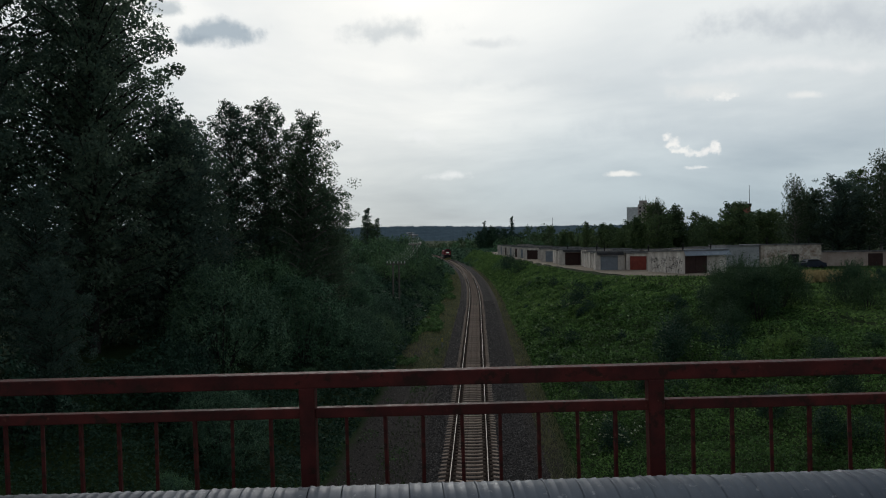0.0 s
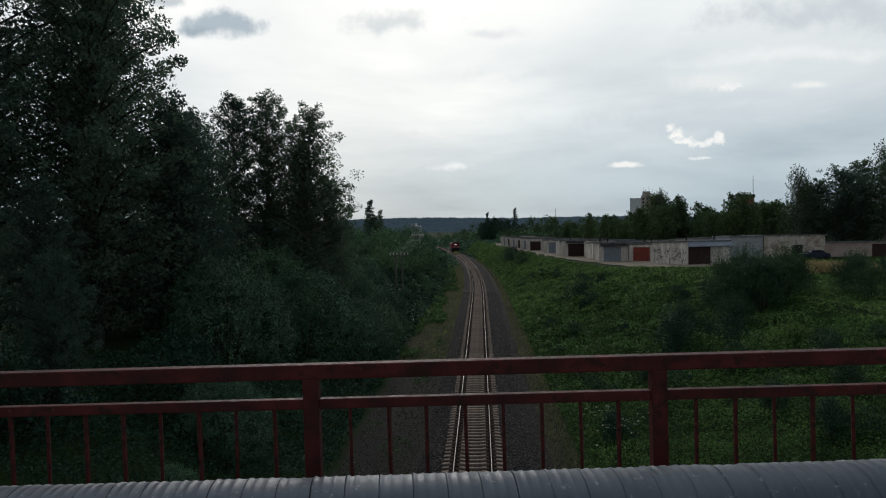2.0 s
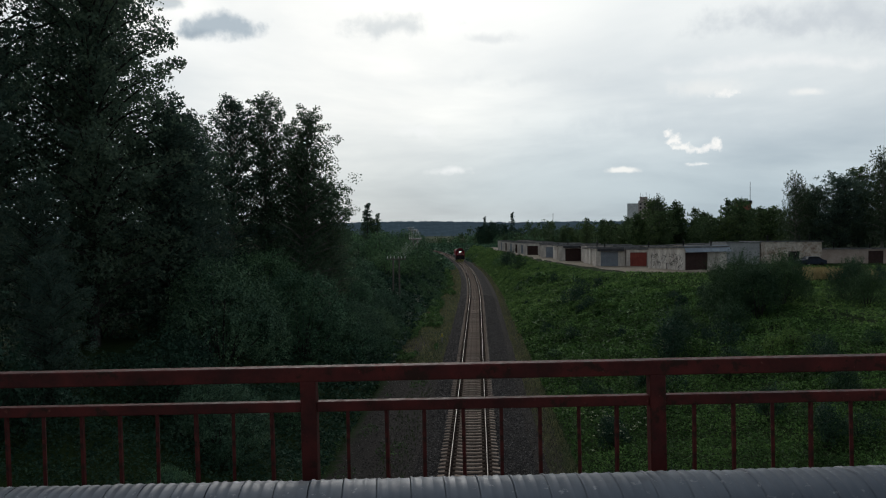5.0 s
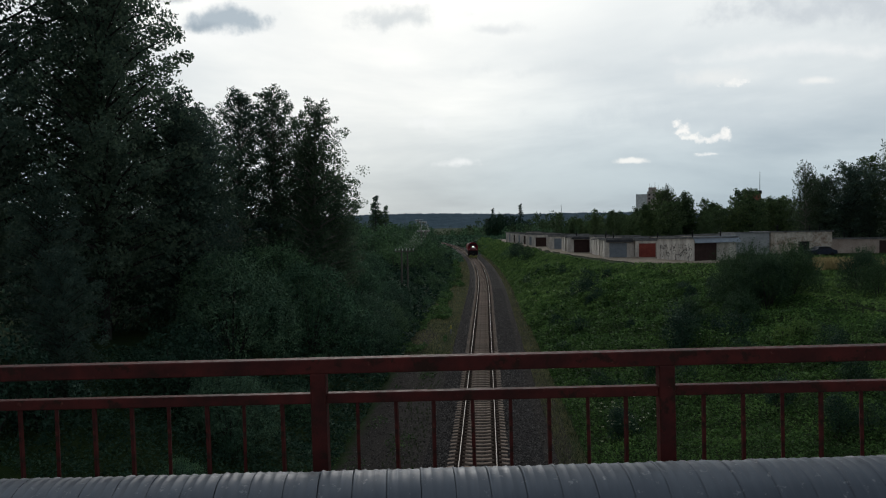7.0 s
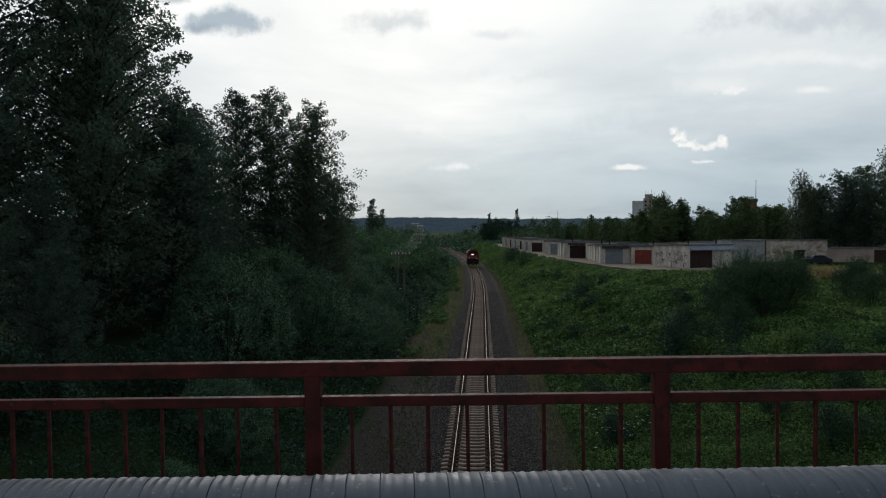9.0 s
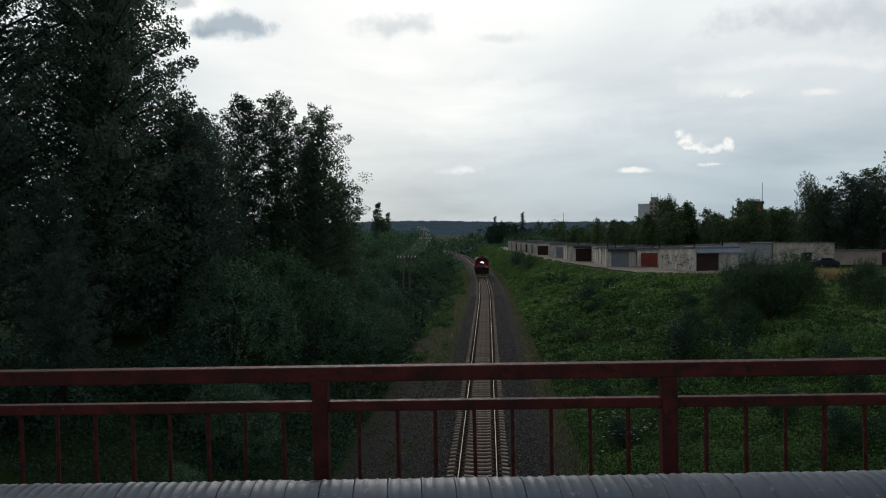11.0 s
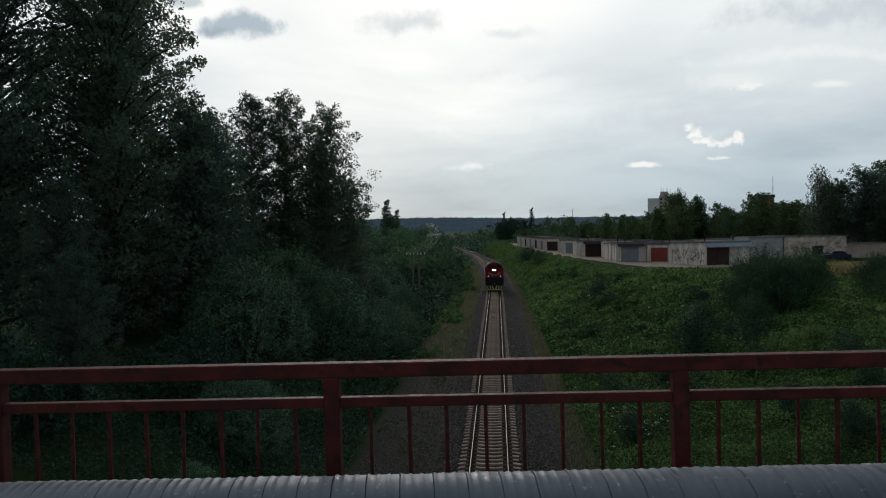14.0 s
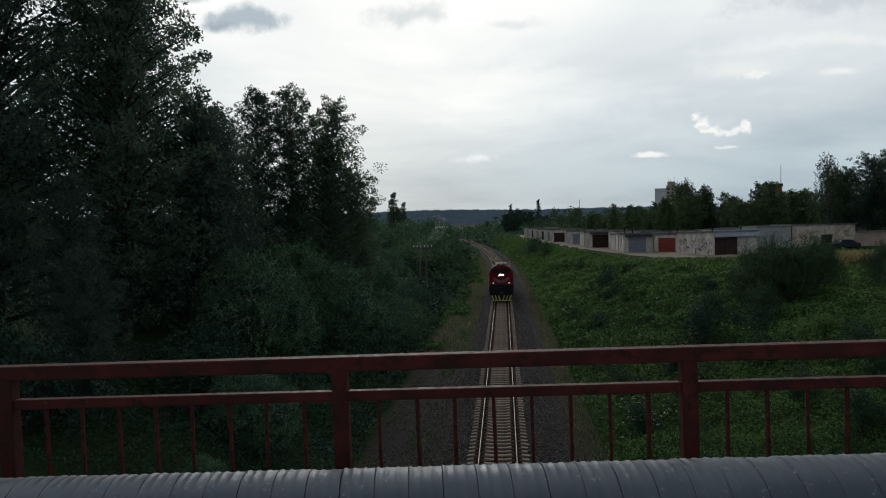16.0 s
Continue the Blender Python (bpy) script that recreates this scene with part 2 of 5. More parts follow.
def galvanised():
    m = Mat("galvanised_sheet", 0.5, 0.45)
    m.p.inputs["Specular IOR Level"].default_value = 0.6
    a, b = m.noise(1.6, 4), m.noise(26, 4, 0.65)
    c = m.mix(1.0, m.ramp(m.island(), [(0, (0.078, 0.094, 0.116)), (1, (0.090, 0.106, 0.130))]), m.ramp(a, [(0.3, (0.75, 0.76, 0.8)), (0.7, (1.05, 1.05, 1.05))]), "MULTIPLY")
    streak = m.ramp(m.noise(1.0, 5, 0.7, (30, 2.5, 2.5)), [(0.3, (0.88, 0.88, 0.89)), (0.7, (1.1, 1.1, 1.1))])
    c = m.mix(1.0, c, streak, "MULTIPLY")
    m.col(m.mix(m.ramp(b, [(0.62, (0, 0, 0)), (0.72, (1, 1, 1))]), c, (0.25, 0.26, 0.28)))
    m.rough(m.ramp(b, [(0.3, (0.38, 0.38, 0.38)), (0.75, (0.55, 0.55, 0.55))]))
    m.bump(m.noise(7, 5, 0.7), 0.15, 0.008)
    return m.m


M_GALV = galvanised()
M_CONC = worn("deck_concrete", (0.22, 0.21, 0.2), (0.30, 0.29, 0.28), 2, 0.9)


def sleeper_mat():
    m = Mat("concrete_sleeper", 0.9)
    a, b = m.noise(7, 4), m.noise(60, 3)
    base = m.ramp(a, [(0.3, (0.20, 0.150, 0.120)), (0.7, (0.33, 0.262, 0.215))])
    v = m.ramp(m.rand(), [(0, (0.8, 0.8, 0.8)), (1, (1.15, 1.12, 1.1))])
    m.col(m.mix(1.0, base, v, "MULTIPLY"))
    m.bump(b, 0.4, 0.006)
    return m.m


def gravel(name, tones, scale):
    m = Mat(name, 0.95)
    t = m.n("ShaderNodeTexVoronoi")
    t.inputs["Scale"].default_value = scale
    m.link(m.tc, t.inputs["Vector"])
    s = m.n("ShaderNodeSeparateColor")
    m.link(t.outputs["Color"], s.inputs[0])
    base = m.ramp(s.outputs[0], [(0, tones[0]), (0.5, tones[1]), (1, tones[2])])
    blotch = m.ramp(m.noise(0.7, 4), [(0.3, (0.7, 0.68, 0.66)), (0.7, (1.1, 1.1, 1.1))])
    gap = m.ramp(t.outputs["Distance"], [(0.25, (1, 1, 1)), (0.6, (0.35, 0.35, 0.35))])
    m.col(m.mix(1.0, m.mix(1.0, base, blotch, "MULTIPLY"), gap, "MULTIPLY"))
    inv = m.n("ShaderNodeMath")
    inv.operation = "SUBTRACT"
    inv.inputs[0].default_value = 1
    m.link(t.outputs["Distance"], inv.inputs[1])
    m.bump(inv.outputs[0], 0.9, 0.05)
    return m.m


M_SLEEPER = sleeper_mat()
M_BALLAST = gravel("ballast_stone", [(0.018, 0.017, 0.018), (0.045, 0.041, 0.042), (0.17, 0.155, 0.15)], 14)
M_RAILTOP = worn("polished_rail_head", (0.19, 0.175, 0.16), (0.28, 0.26, 0.24), 3, 0.5, 1.0, 0.05, 0.001)
M_RAILSIDE = worn("rusty_rail_web", (0.018, 0.012, 0.010), (0.040, 0.026, 0.020), 5, 0.9, spec=0.02)


def ground_mat():
    m = Mat("grassy_earth", 0.95)
    at = m.n("ShaderNodeAttribute")
    at.attribute_name = "soil"
    a, b, c = m.noise(0.25, 5), m.noise(2.2, 5, 0.7), m.noise(13, 5, 0.8)
    green = m.ramp(b, [(0.3, (0.010, 0.022, 0.008)), (0.7, (0.026, 0.045, 0.014))])
    green = m.mix(m.ramp(a, [(0.45, (0, 0, 0)), (0.75, (0.6, 0.6, 0.6))]), green, (0.040, 0.058, 0.020))
    soil = m.ramp(c, [(0.32, (0.016, 0.014, 0.013)), (0.5, (0.036, 0.031, 0.028)), (0.72, (0.10, 0.088, 0.078))])
    add = m.n("ShaderNodeMath")
    add.operation = "ADD"
    m.link(at.outputs["Fac"], add.inputs[0])
    sc = m.n("ShaderNodeMath")
    sc.operation = "MULTIPLY_ADD"
    m.link(b, sc.inputs[0])
    sc.inputs[1].default_value, sc.inputs[2].default_value = 1.8, -0.9
    m.link(sc.outputs[0], add.inputs[1])
    m.col(m.mix(m.ramp(add.outputs[0], [(0.35, (0, 0, 0)), (0.65, (1, 1, 1))]), green, soil))
    m.bump(c, 0.7, 0.06)
    return m.m


M_GROUND = ground_mat()
M_ROAD = worn("pale_dirt_road", (0.19, 0.155, 0.115), (0.32, 0.275, 0.22), 0.6, 0.95, fine=8)
# haze of distance is painted into this bluish forest colour
M_FOREST_HAZE = worn("hazy_conifer_forest", (0.066, 0.098, 0.125), (0.092, 0.130, 0.160), 0.02, 0.95, bump=0.0, fine=0.09, spec=0.0)


# ---- mesh helpers ----
def box(bm, x0, y0, z0, x1, y1, z1, bevel=0.0):
    vs = [bm.verts.new(p) for p in ((x0, y0, z0), (x1, y0, z0), (x1, y1, z0), (x0, y1, z0), (x0, y0, z1), (x1, y0, z1), (x1, y1, z1), (x0, y1, z1))]
    fs = [bm.faces.new([vs[i] for i in q]) for q in ((0, 3, 2, 1), (4, 5, 6, 7), (0, 1, 5, 4), (1, 2, 6, 5), (2, 3, 7, 6), (3, 0, 4, 7))]
    if bevel:
        es = list({e for f in fs for e in f.edges})
        bmesh.ops.bevel(bm, geom=es, offset=bevel, segments=2, affect="EDGES", profile=0.5)
    return bm


def boxes(*rows, bevel=0.0):
    bm = bmesh.new()
    for r in rows:
        box(bm, *r, bevel=bevel)
    return bm


def tube(bm, a, b, r0, r1=None, seg=10, caps=True):
    a, b = Vector(a), Vector(b)
    r1 = r0 if r1 is None else r1
    q = (b - a).to_track_quat("Z", "Y")
    rings = []
    for p, r in ((a, r0), (b, r1)):
        rings.append([bm.verts.new(p + q @ Vector((r * math.cos(k * math.tau / seg), r * math.sin(k * math.tau / seg), 0))) for k in range(seg)])
    for k in range(seg):
        bm.faces.new((rings[0][k], rings[0][(k + 1) % seg], rings[1][(k + 1) % seg], rings[1][k]))
    if caps:
        bm.faces.new(rings[0][::-1])
        bm.faces.new(rings[1])
    return bm


def link_mesh(name, bm, material, smooth=False):
    me = bpy.data.meshes.new(name)
    bmesh.ops.recalc_face_normals(bm, faces=bm.faces)
    bm.to_mesh(me)
    bm.free()
    for mt in material if isinstance(material, (list, tuple)) else [material]:
        me.materials.append(mt)
    if smooth:
        me.shade_smooth()
    return new(name, me)


def part(name, bm, material, parent, label="", smooth=False):
    ob = link_mesh(name, bm, material, smooth)
    ob.parent = parent
    if label:
        tagged(ob, label)
    return ob


def raw_mesh(name, verts, faces, material):
    """A mesh from arrays: faces all of one size."""
    verts, faces = np.asarray(verts, np.float32), np.asarray(faces, np.int32)
    me = bpy.data.meshes.new(name)
    k = faces.shape[1]
    me.vertices.add(len(verts))
    me.vertices.foreach_set("co", verts.ravel())
    me.loops.add(faces.size)
    me.loops.foreach_set("vertex_index", faces.ravel())
    me.polygons.add(len(faces))
    me.polygons.foreach_set("loop_start", np.arange(len(faces), dtype=np.int32) * k)
    for mt in material if isinstance(material, (list, tuple)) else [material]:
        me.materials.append(mt)
    me.update(calc_edges=True)
    return me


def thing(name, label, category, group="", m=None):
    ob = new(name)
    ob.empty_display_size = 0.2
    tagged(ob, label, category, group)
    if m is not None:
        ob.matrix_basis = m
    return ob


# ---- the lie of the land ----
def track_x(y):
    return -0.42 - np.maximum(0.0, np.asarray(y, float) - 106.0) ** 2 / 3674.0


def heading(y):
    return math.atan(max(0.0, y - 106.0) / 1837.0)


EDGE_Y = [-200, 0, 60, 100, 125, 153, 193, 300, 5000]
EDGE_U = [26, 26, 24, 18.6, 14.3, 12.2, 10.4, 10, 10]
PLATEAU = 4.5


def hump(x, y, s, seed):
    """Cheap smooth unevenness from a few sines."""
    return (np.sin(x / s + seed) * np.cos(y / s * 1.13 + seed * 2.1) + 0.6 * np.sin(x / s * 2.3 + y / s * 1.7 + seed)) * 0.5


def land(x, y):
    x, y = np.asarray(x, float), np.asarray(y, float)
    yc = np.clip(y, -300, 700)
    u = x - track_x(yc)
    edge = np.interp(y, EDGE_Y, EDGE_U)
    s = np.clip((u - 4.2) / (edge - 4.2), 0, 1)
    right = -0.5 + (PLATEAU + 0.5) * (s * 0.75 + 0.25 * s * s * (3 - 2 * s))
    ledge = np.interp(y, [-200, 0, 60, 120, 5000], [18, 18, 17, 15, 15])
    sl = np.clip((-u - 6.8) / (ledge - 6.8), 0, 1)
    left = -0.5 + 4.6 * (sl * 0.7 + 0.3 * sl * sl * (3 - 2 * sl))
    z = np.where(u > 0, right, left)
    rough = np.clip((np.abs(u) - 4.0) / 4, 0, 1)
    z = z + rough * (0.22 * hump(x, y, 2.3, 1.0) + 0.3 * hump(x, y, 7.0, 4.0)) * np.where((u > 0) & (s >= 1), 0.25, 1.0)
    far = np.clip((np.hypot(x, y) - 300) / 500, 0, 1)
    return z * (1 - far) + far * (-3.0)


# ---- ground ----
def build_ground():
    def axis(dense, reach):
        pos = [0.0]
        step = dense
        while pos[-1] < reach:
            if pos[-1] > 34:
                step *= 1.12
            pos.append(pos[-1] + step)
        return np.array(pos)

    a = axis(0.7, 4600)
    xs = np.concatenate([-a[:0:-1], a])
    ys = np.concatenate([-axis(3.0, 4600)[:0:-1], np.arange(0, 260, 1.6), 260 + np.cumsum(4 * 1.09 ** np.arange(60))])
    ys = ys[ys < 4700]
    X, Y = np.meshgrid(xs, ys)
    Z = land(X, Y)
    nx, ny = len(xs), len(ys)
    idx = np.arange(nx * ny).reshape(ny, nx)
    faces = np.stack([idx[:-1, :-1], idx[:-1, 1:], idx[1:, 1:], idx[1:, :-1]], -1).reshape(-1, 4)
    me = raw_mesh("ground", np.stack([X, Y, Z], -1).reshape(-1, 3), faces, M_GROUND)
    u = (X - track_x(np.clip(Y, -300, 700))).ravel()
    yy = Y.ravel()
    # bare earth: along the ballast, a foot trail to one side, a wider track to the other
    soil = np.exp(-((u - 3.1) / 0.8) ** 2) * 0.9 + np.exp(-((u + 2.3) / 0.35) ** 2) * 0.7
    soil += np.exp(-((u - 4.1) / 0.35) ** 2) * 0.75
    soil += 1.3 * np.clip((u + 6.3) / 0.9, 0, 1) * np.clip((-2.0 - u) / 0.6, 0, 1) * np.clip((62 - yy) / 14, 0, 1)
    soil += np.exp(-((u + 5.2) / 1.2) ** 2 - ((yy - 69) / 6) ** 2)
    at = me.attributes.new("soil", "FLOAT", "POINT")
    at.data.foreach_set("value", np.clip(soil, 0, 1).astype(np.float32))
    me.shade_smooth()
    tagged(new("ground", me), "uneven grassy earth of a railway cutting", "ground", kind="structure")


build_ground()


def build_hills():
    """Wooded ridges along the skyline, distance haze put into their colour."""
    rng = np.random.default_rng(5)
    for dist, top, low, seed in ((2300, 26, -30, 1), (3300, 52, -30, 2)):
        az = np.radians(np.arange(-60, 60, 0.06))
        base = top * (0.92 + 0.09 * np.sin(az * 9 + seed) + 0.05 * np.sin(az * 23 + 2 * seed))
        jag = rng.uniform(-1, 1, len(az)) * 1.6 + np.repeat(rng.uniform(-1, 1, len(az) // 8 + 1), 8)[: len(az)] * 1.6
        rows = []
        for k, (f, dd) in enumerate(((0, -500), (0.35, -330), (0.75, -150), (1, 0), (0.6, 300))):
            r = dist + dd
            z = low + (base - low) * f + (jag if k == 3 else np.convolve(rng.uniform(-1, 1, len(az)), np.ones(9) / 4, "same") * 1.5)
            rows.append(np.stack([r * np.sin(az), r * np.cos(az), z], -1))
        n = len(az)
        v = np.concatenate(rows)
        i = np.arange(n - 1)
        f = np.concatenate([np.stack([k * n + i, k * n + i + 1, (k + 1) * n + i + 1, (k + 1) * n + i], -1) for k in range(4)])
        tagged(new("forest_hill", raw_mesh("forest_hill", v, f, M_FOREST_HAZE)), "wooded ridge on the horizon, coloured with bluish haze", "hill", kind="structure")


build_hills()


# ---- railway ----
def sweep(name, profile, y0, y1, step, material, off=0.0, smooth=False, mat_of=None):
    """A cross-section (u, z) drawn along the track."""
    ys = [y0]
    while ys[-1] < y1:
        ys.append(ys[-1] + (step if ys[-1] > 104 else min(12, max(1, 104.5 - ys[-1])) if ys[-1] < 104 else step))
    n = len(profile)
    v = []
    for y in ys:
        h = heading(y)
        cx = float(track_x(y))
        for u, z in profile:
            v.append((cx + (u + off) * math.cos(h), y + (u + off) * math.sin(h), z))
    f = []
    for k in range(len(ys) - 1):
        for j in range(n - 1):
            f.append((k * n + j, k * n + j + 1, (k + 1) * n + j + 1, (k + 1) * n + j))
    me = raw_mesh(name, v, f, material)
    if mat_of:
        for k, p in enumerate(me.polygons):
            p.material_index = mat_of(k % (n - 1))
    return new(name, me)


bed = sweep("ballast_bed", [(-3.0, -0.80), (-2.2, -0.40), (-1.5, -0.20), (-0.9, -0.25), (0, -0.27), (0.9, -0.25), (1.55, -0.20), (2.7, -0.40), (3.6, -0.80)], -30, 620, 6, M_BALLAST)
tagged(bed, "dark crushed stone ballast under the rails", "ballast", kind="structure")
RAIL = [(-0.11, -0.172), (-0.11, -0.160), (-0.012, -0.14), (-0.012, -0.045), (-0.036, -0.035), (-0.036, -0.008), (-0.015, 0), (0.015, 0), (0.036, -0.008), (0.036, -0.035), (0.012, -0.045), (0.012, -0.14), (0.11, -0.160), (0.11, -0.172)]
for side in (-0.795, 0.795):
    r = sweep("rail", RAIL, -30, 620, 4, [M_RAILSIDE, M_RAILTOP], side, mat_of=lambda j: 1 if j == 6 else 0)
    tagged(r, "steel rail with a bright worn head and rusty web", "rail", "rails of the line")

# ---- bridge: deck, pipe, railing ----
A_YAW, A_GRADE = math.atan(0.0325), 0.0172
RAIL_O = Vector((-0.73, 3.2, 9.422))


def along(s, off=0.0, dz=0.0, origin=RAIL_O, grade=A_GRADE):
    """A point s metres along the railing, off metres beyond it and dz up."""
    c, k = math.cos(A_YAW), math.sin(A_YAW)
    return Vector((origin.x + s * c - off * k, origin.y + s * k + off * c, origin.z + s * grade + dz))


def bridge_frame(origin, grade):
    ex = (along(1, 0, 0, origin, grade) - origin).normalized()
    ez = Vector((0, 0, 1))
    ey = ez.cross(ex).normalized()
    ez = ex.cross(ey)
    m = Matrix((ex, ey, ez)).transposed().to_4x4()
    m.translation = origin
    return m


def build_bridge():
    m = bridge_frame(Vector((-0.73, 3.2, 8.32)), A_GRADE)
    deck = link_mesh("bridge_deck", boxes((-40, -7.2, -0.55, 40, 0.35, 0.0), (-40, -0.05, 0.0, 40, 0.25, 0.06), bevel=0.02), M_CONC)
    deck.matrix_basis = m
    tagged(deck, "grey concrete slab of the footbridge deck", "bridge deck", kind="structure")
    for k, x in enumerate((-17.5, 19.5)):
        ab = link_mesh(f"wall_abutment_{k + 1}", boxes((x - 1.2, -4.0, -2.0, x + 1.2, 3.3, 7.7), bevel=0.05), M_CONC)
        tagged(ab, "concrete abutment carrying the bridge deck", "abutment", kind="structure")

    rail = thing("bridge_railing", "dark red painted steel railing with thin upright bars", "railing", m=bridge_frame(RAIL_O, A_GRADE))
    ends = (-9.0, 9.0)
    part("top_rail", boxes((ends[0], -0.032, -0.068, ends[1], 0.032, -0.004), bevel=0.005), M_RUSTRED, rail)
    posts = [k * 1.4985 for k in range(-6, 7)]
    for k, s in enumerate(posts):
        if k < len(posts) - 1:
            part("mid_rail", boxes((s + 0.034, -0.022, -0.199, s + 1.4985 - 0.034, 0.022, -0.155), bevel=0.004), M_RUSTRED, rail)
            part("bottom_rail", boxes((s + 0.034, -0.022, -0.985, s + 1.4985 - 0.034, 0.022, -0.945), bevel=0.004), M_RUSTRED, rail)
            for j in range(1, 9):
                b = s + j * 1.4985 / 9
                wob = 0.004 * math.sin(b * 37.0)
                bm = boxes((-0.007, -0.007, -0.95, 0.007, 0.007, -0.195))
                ob = part("baluster", bm, M_RUSTRED, rail)
                ob.matrix_basis = pose(b + wob, 0, 0, 0, 0.5 * math.sin(b * 91.0), 20 * math.sin(b * 53))
        part("post", boxes((s - 0.034, -0.034, -1.10, s + 0.034, 0.034, -0.066), bevel=0.006), M_RUSTRED, rail)

    # the clad heating pipe: overlapping sheet bands, each a little conical
    o = Vector((-0.25, 2.80, 8.797))
    pipe = thing("insulated_pipe", "grey galvanised sheet clad pipe running along the bridge", "pipe", m=bridge_frame(o, 0.0235))
    pitch, r, seg = 0.127, 0.258, 48
    rng = random.Random(4)
    for k in range(-71, 72):
        x0 = k * pitch
        bm = bmesh.new()
        rings = []
        # an open lap at one edge, then two shallow pressed ribs
        prof = [(-0.001, r - 0.006), (0.0014, r - 0.005), (0.0024, r + 0.0036), (0.008, r + 0.0042), (0.016, r)]
        for rib in (0.043, 0.086):
            prof += [(rib - 0.012, r - 0.0002), (rib - 0.003, r + 0.0028), (rib + 0.002, r + 0.0034), (rib + 0.008, r + 0.0002)]
        prof += [(pitch - 0.006, r + 0.0008), (pitch - 0.0008, r + 0.001)]
        lean = -0.022
        dx, dr = rng.uniform(-0.0006, 0.0006), rng.uniform(-0.0008, 0.0008)
        for px, pr in prof:
            ring = []
            for j in range(seg):
                a = j * math.tau / seg
                w = 0.0012 * math.sin(a * 5 + k * 1.9) + 0.0008 * math.sin(a * 11 + k)
                ring.append(bm.verts.new((x0 + dx + px + lean * math.cos(a), (pr + w + dr) * math.cos(a), (pr + w + dr) * math.sin(a))))
            rings.append(ring)
        for ra, rb in zip(rings, rings[1:]):
            for j in range(seg):
                bm.faces.new((ra[j], ra[(j + 1) % seg], rb[(j + 1) % seg], rb[j]))
        part("sheet_band", bm, M_GALV, pipe, smooth=True)
    for s in (-8.1, -5.0, -1.9, 1.2, 4.3, 7.4):
        part("saddle", boxes((s - 0.05, -0.2, -0.475, s + 0.05, 0.2, -0.21), bevel=0.01), M_RUSTRED, pipe)


build_bridge()


# ---- plants ----
def leaf_cloud(rng, centres, radii, per, size, flat=0.75, aspect=0.62, up=0.35):
    """Rhombic leaves scattered round clump centres. Returns vertices and faces."""
    centres, radii = np.asarray(centres), np.asarray(radii)
    n = len(centres) * per
    c = np.repeat(centres, per, 0)
    r = np.repeat(radii, per)[:, None]
    d = rng.normal(size=(n, 3))
    d /= np.linalg.norm(d, axis=1)[:, None]
    p = c + d * r * rng.uniform(0.25, 1.0, (n, 1)) ** 0.6 * np.array([1, 1, flat])
    t = rng.normal(size=(n, 3)) + np.array([0, 0, -0.2])
    t /= np.linalg.norm(t, axis=1)[:, None]
    nn = rng.normal(size=(n, 3)) + np.array([0, 0, up * 2])
    b = np.cross(nn, t)
    b /= np.linalg.norm(b, axis=1)[:, None] + 1e-9
    s = (size * rng.uniform(0.6, 1.35, n))[:, None]
    v = np.stack([p - t * s * 0.5, p + b * s * aspect * 0.5, p + t * s * 0.5, p - b * s * aspect * 0.5], 1).reshape(-1, 3)
    f = np.arange(n * 4).reshape(-1, 4)
    return v, f


def limbs(rng, height, radius, base, lean, count, shape):
    """Trunk and limb segments, and clump centres on the limbs."""
    segs, tips, rads = [], [], []
    top = np.array([lean[0], lean[1], height])
    r0 = height * 0.013 + 0.03
    knots = [np.array([0, 0, -0.3])]
    for k in range(1, 7):
        f = k / 6
        knots.append(top * f + np.array([rng.normal() * 0.12, rng.normal() * 0.12, 0]) * height * 0.03 * f)
    for k in range(6):
        segs.append((knots[k], knots[k + 1], r0 * (1 - k / 6.4), r0 * (1 - (k + 1) / 6.4)))
    for i in range(count):
        f = base + (0.98 - base) * ((i + 0.5) / count) ** 0.9
        k = min(5, int(f * 6))
        a = knots[k] + (knots[k + 1] - knots[k]) * (f * 6 - k)
        az = i * 2.399 + rng.normal() * 0.35
        g = (f - base) / (1 - base)
        reach = radius * shape(g) * rng.uniform(0.72, 1.12)
        rise = reach * (0.25 + 0.6 * g) + rng.normal() * 0.2
        d = np.array([math.cos(az), math.sin(az), 0]) * reach
        mid = a + d * 0.5 + np.array([0, 0, rise * 0.65])
        end = a + d + np.array([0, 0, rise])
        lr = r0 * (1 - f * 0.85) * 0.45 + 0.012
        segs += [(a, mid, lr, lr * 0.6), (mid, mid + (end - mid) * 0.7, lr * 0.6, 0.012)]
        m = max(2, int(reach * 2.0))
        for j in range(m):
            q = (j + 0.8) / m
            p = a + d * q + np.array([0, 0, rise * (q ** 0.8)])
            tips.append(p + np.clip(rng.normal(size=3), -1.1, 1.1) * 0.12 * reach * np.array([1, 1, 0.7]))
            rads.append(rng.uniform(0.55, 1.0) * (1.1 - 0.45 * g))
    return segs, tips, rads


def wood_mesh(name, segs, material, seg=6):
    v, f = [], []
    for a, b, r0, r1 in segs:
        a, b = Vector(a), Vector(b)
        q = (b - a).to_track_quat("Z", "Y")
        o = len(v)
        for p, r in ((a, r0), (b, r1)):
            for k in range(seg):
                v.append(p + q @ Vector((r * math.cos(k * math.tau / seg), r * math.sin(k * math.tau / seg), 0)))
        f += [(o + k, o + (k + 1) % seg, o + seg + (k + 1) % seg, o + seg + k) for k in range(seg)]
    me = raw_mesh(name, [tuple(p) for p in v], f, material)
    me.shade_smooth()
    return me


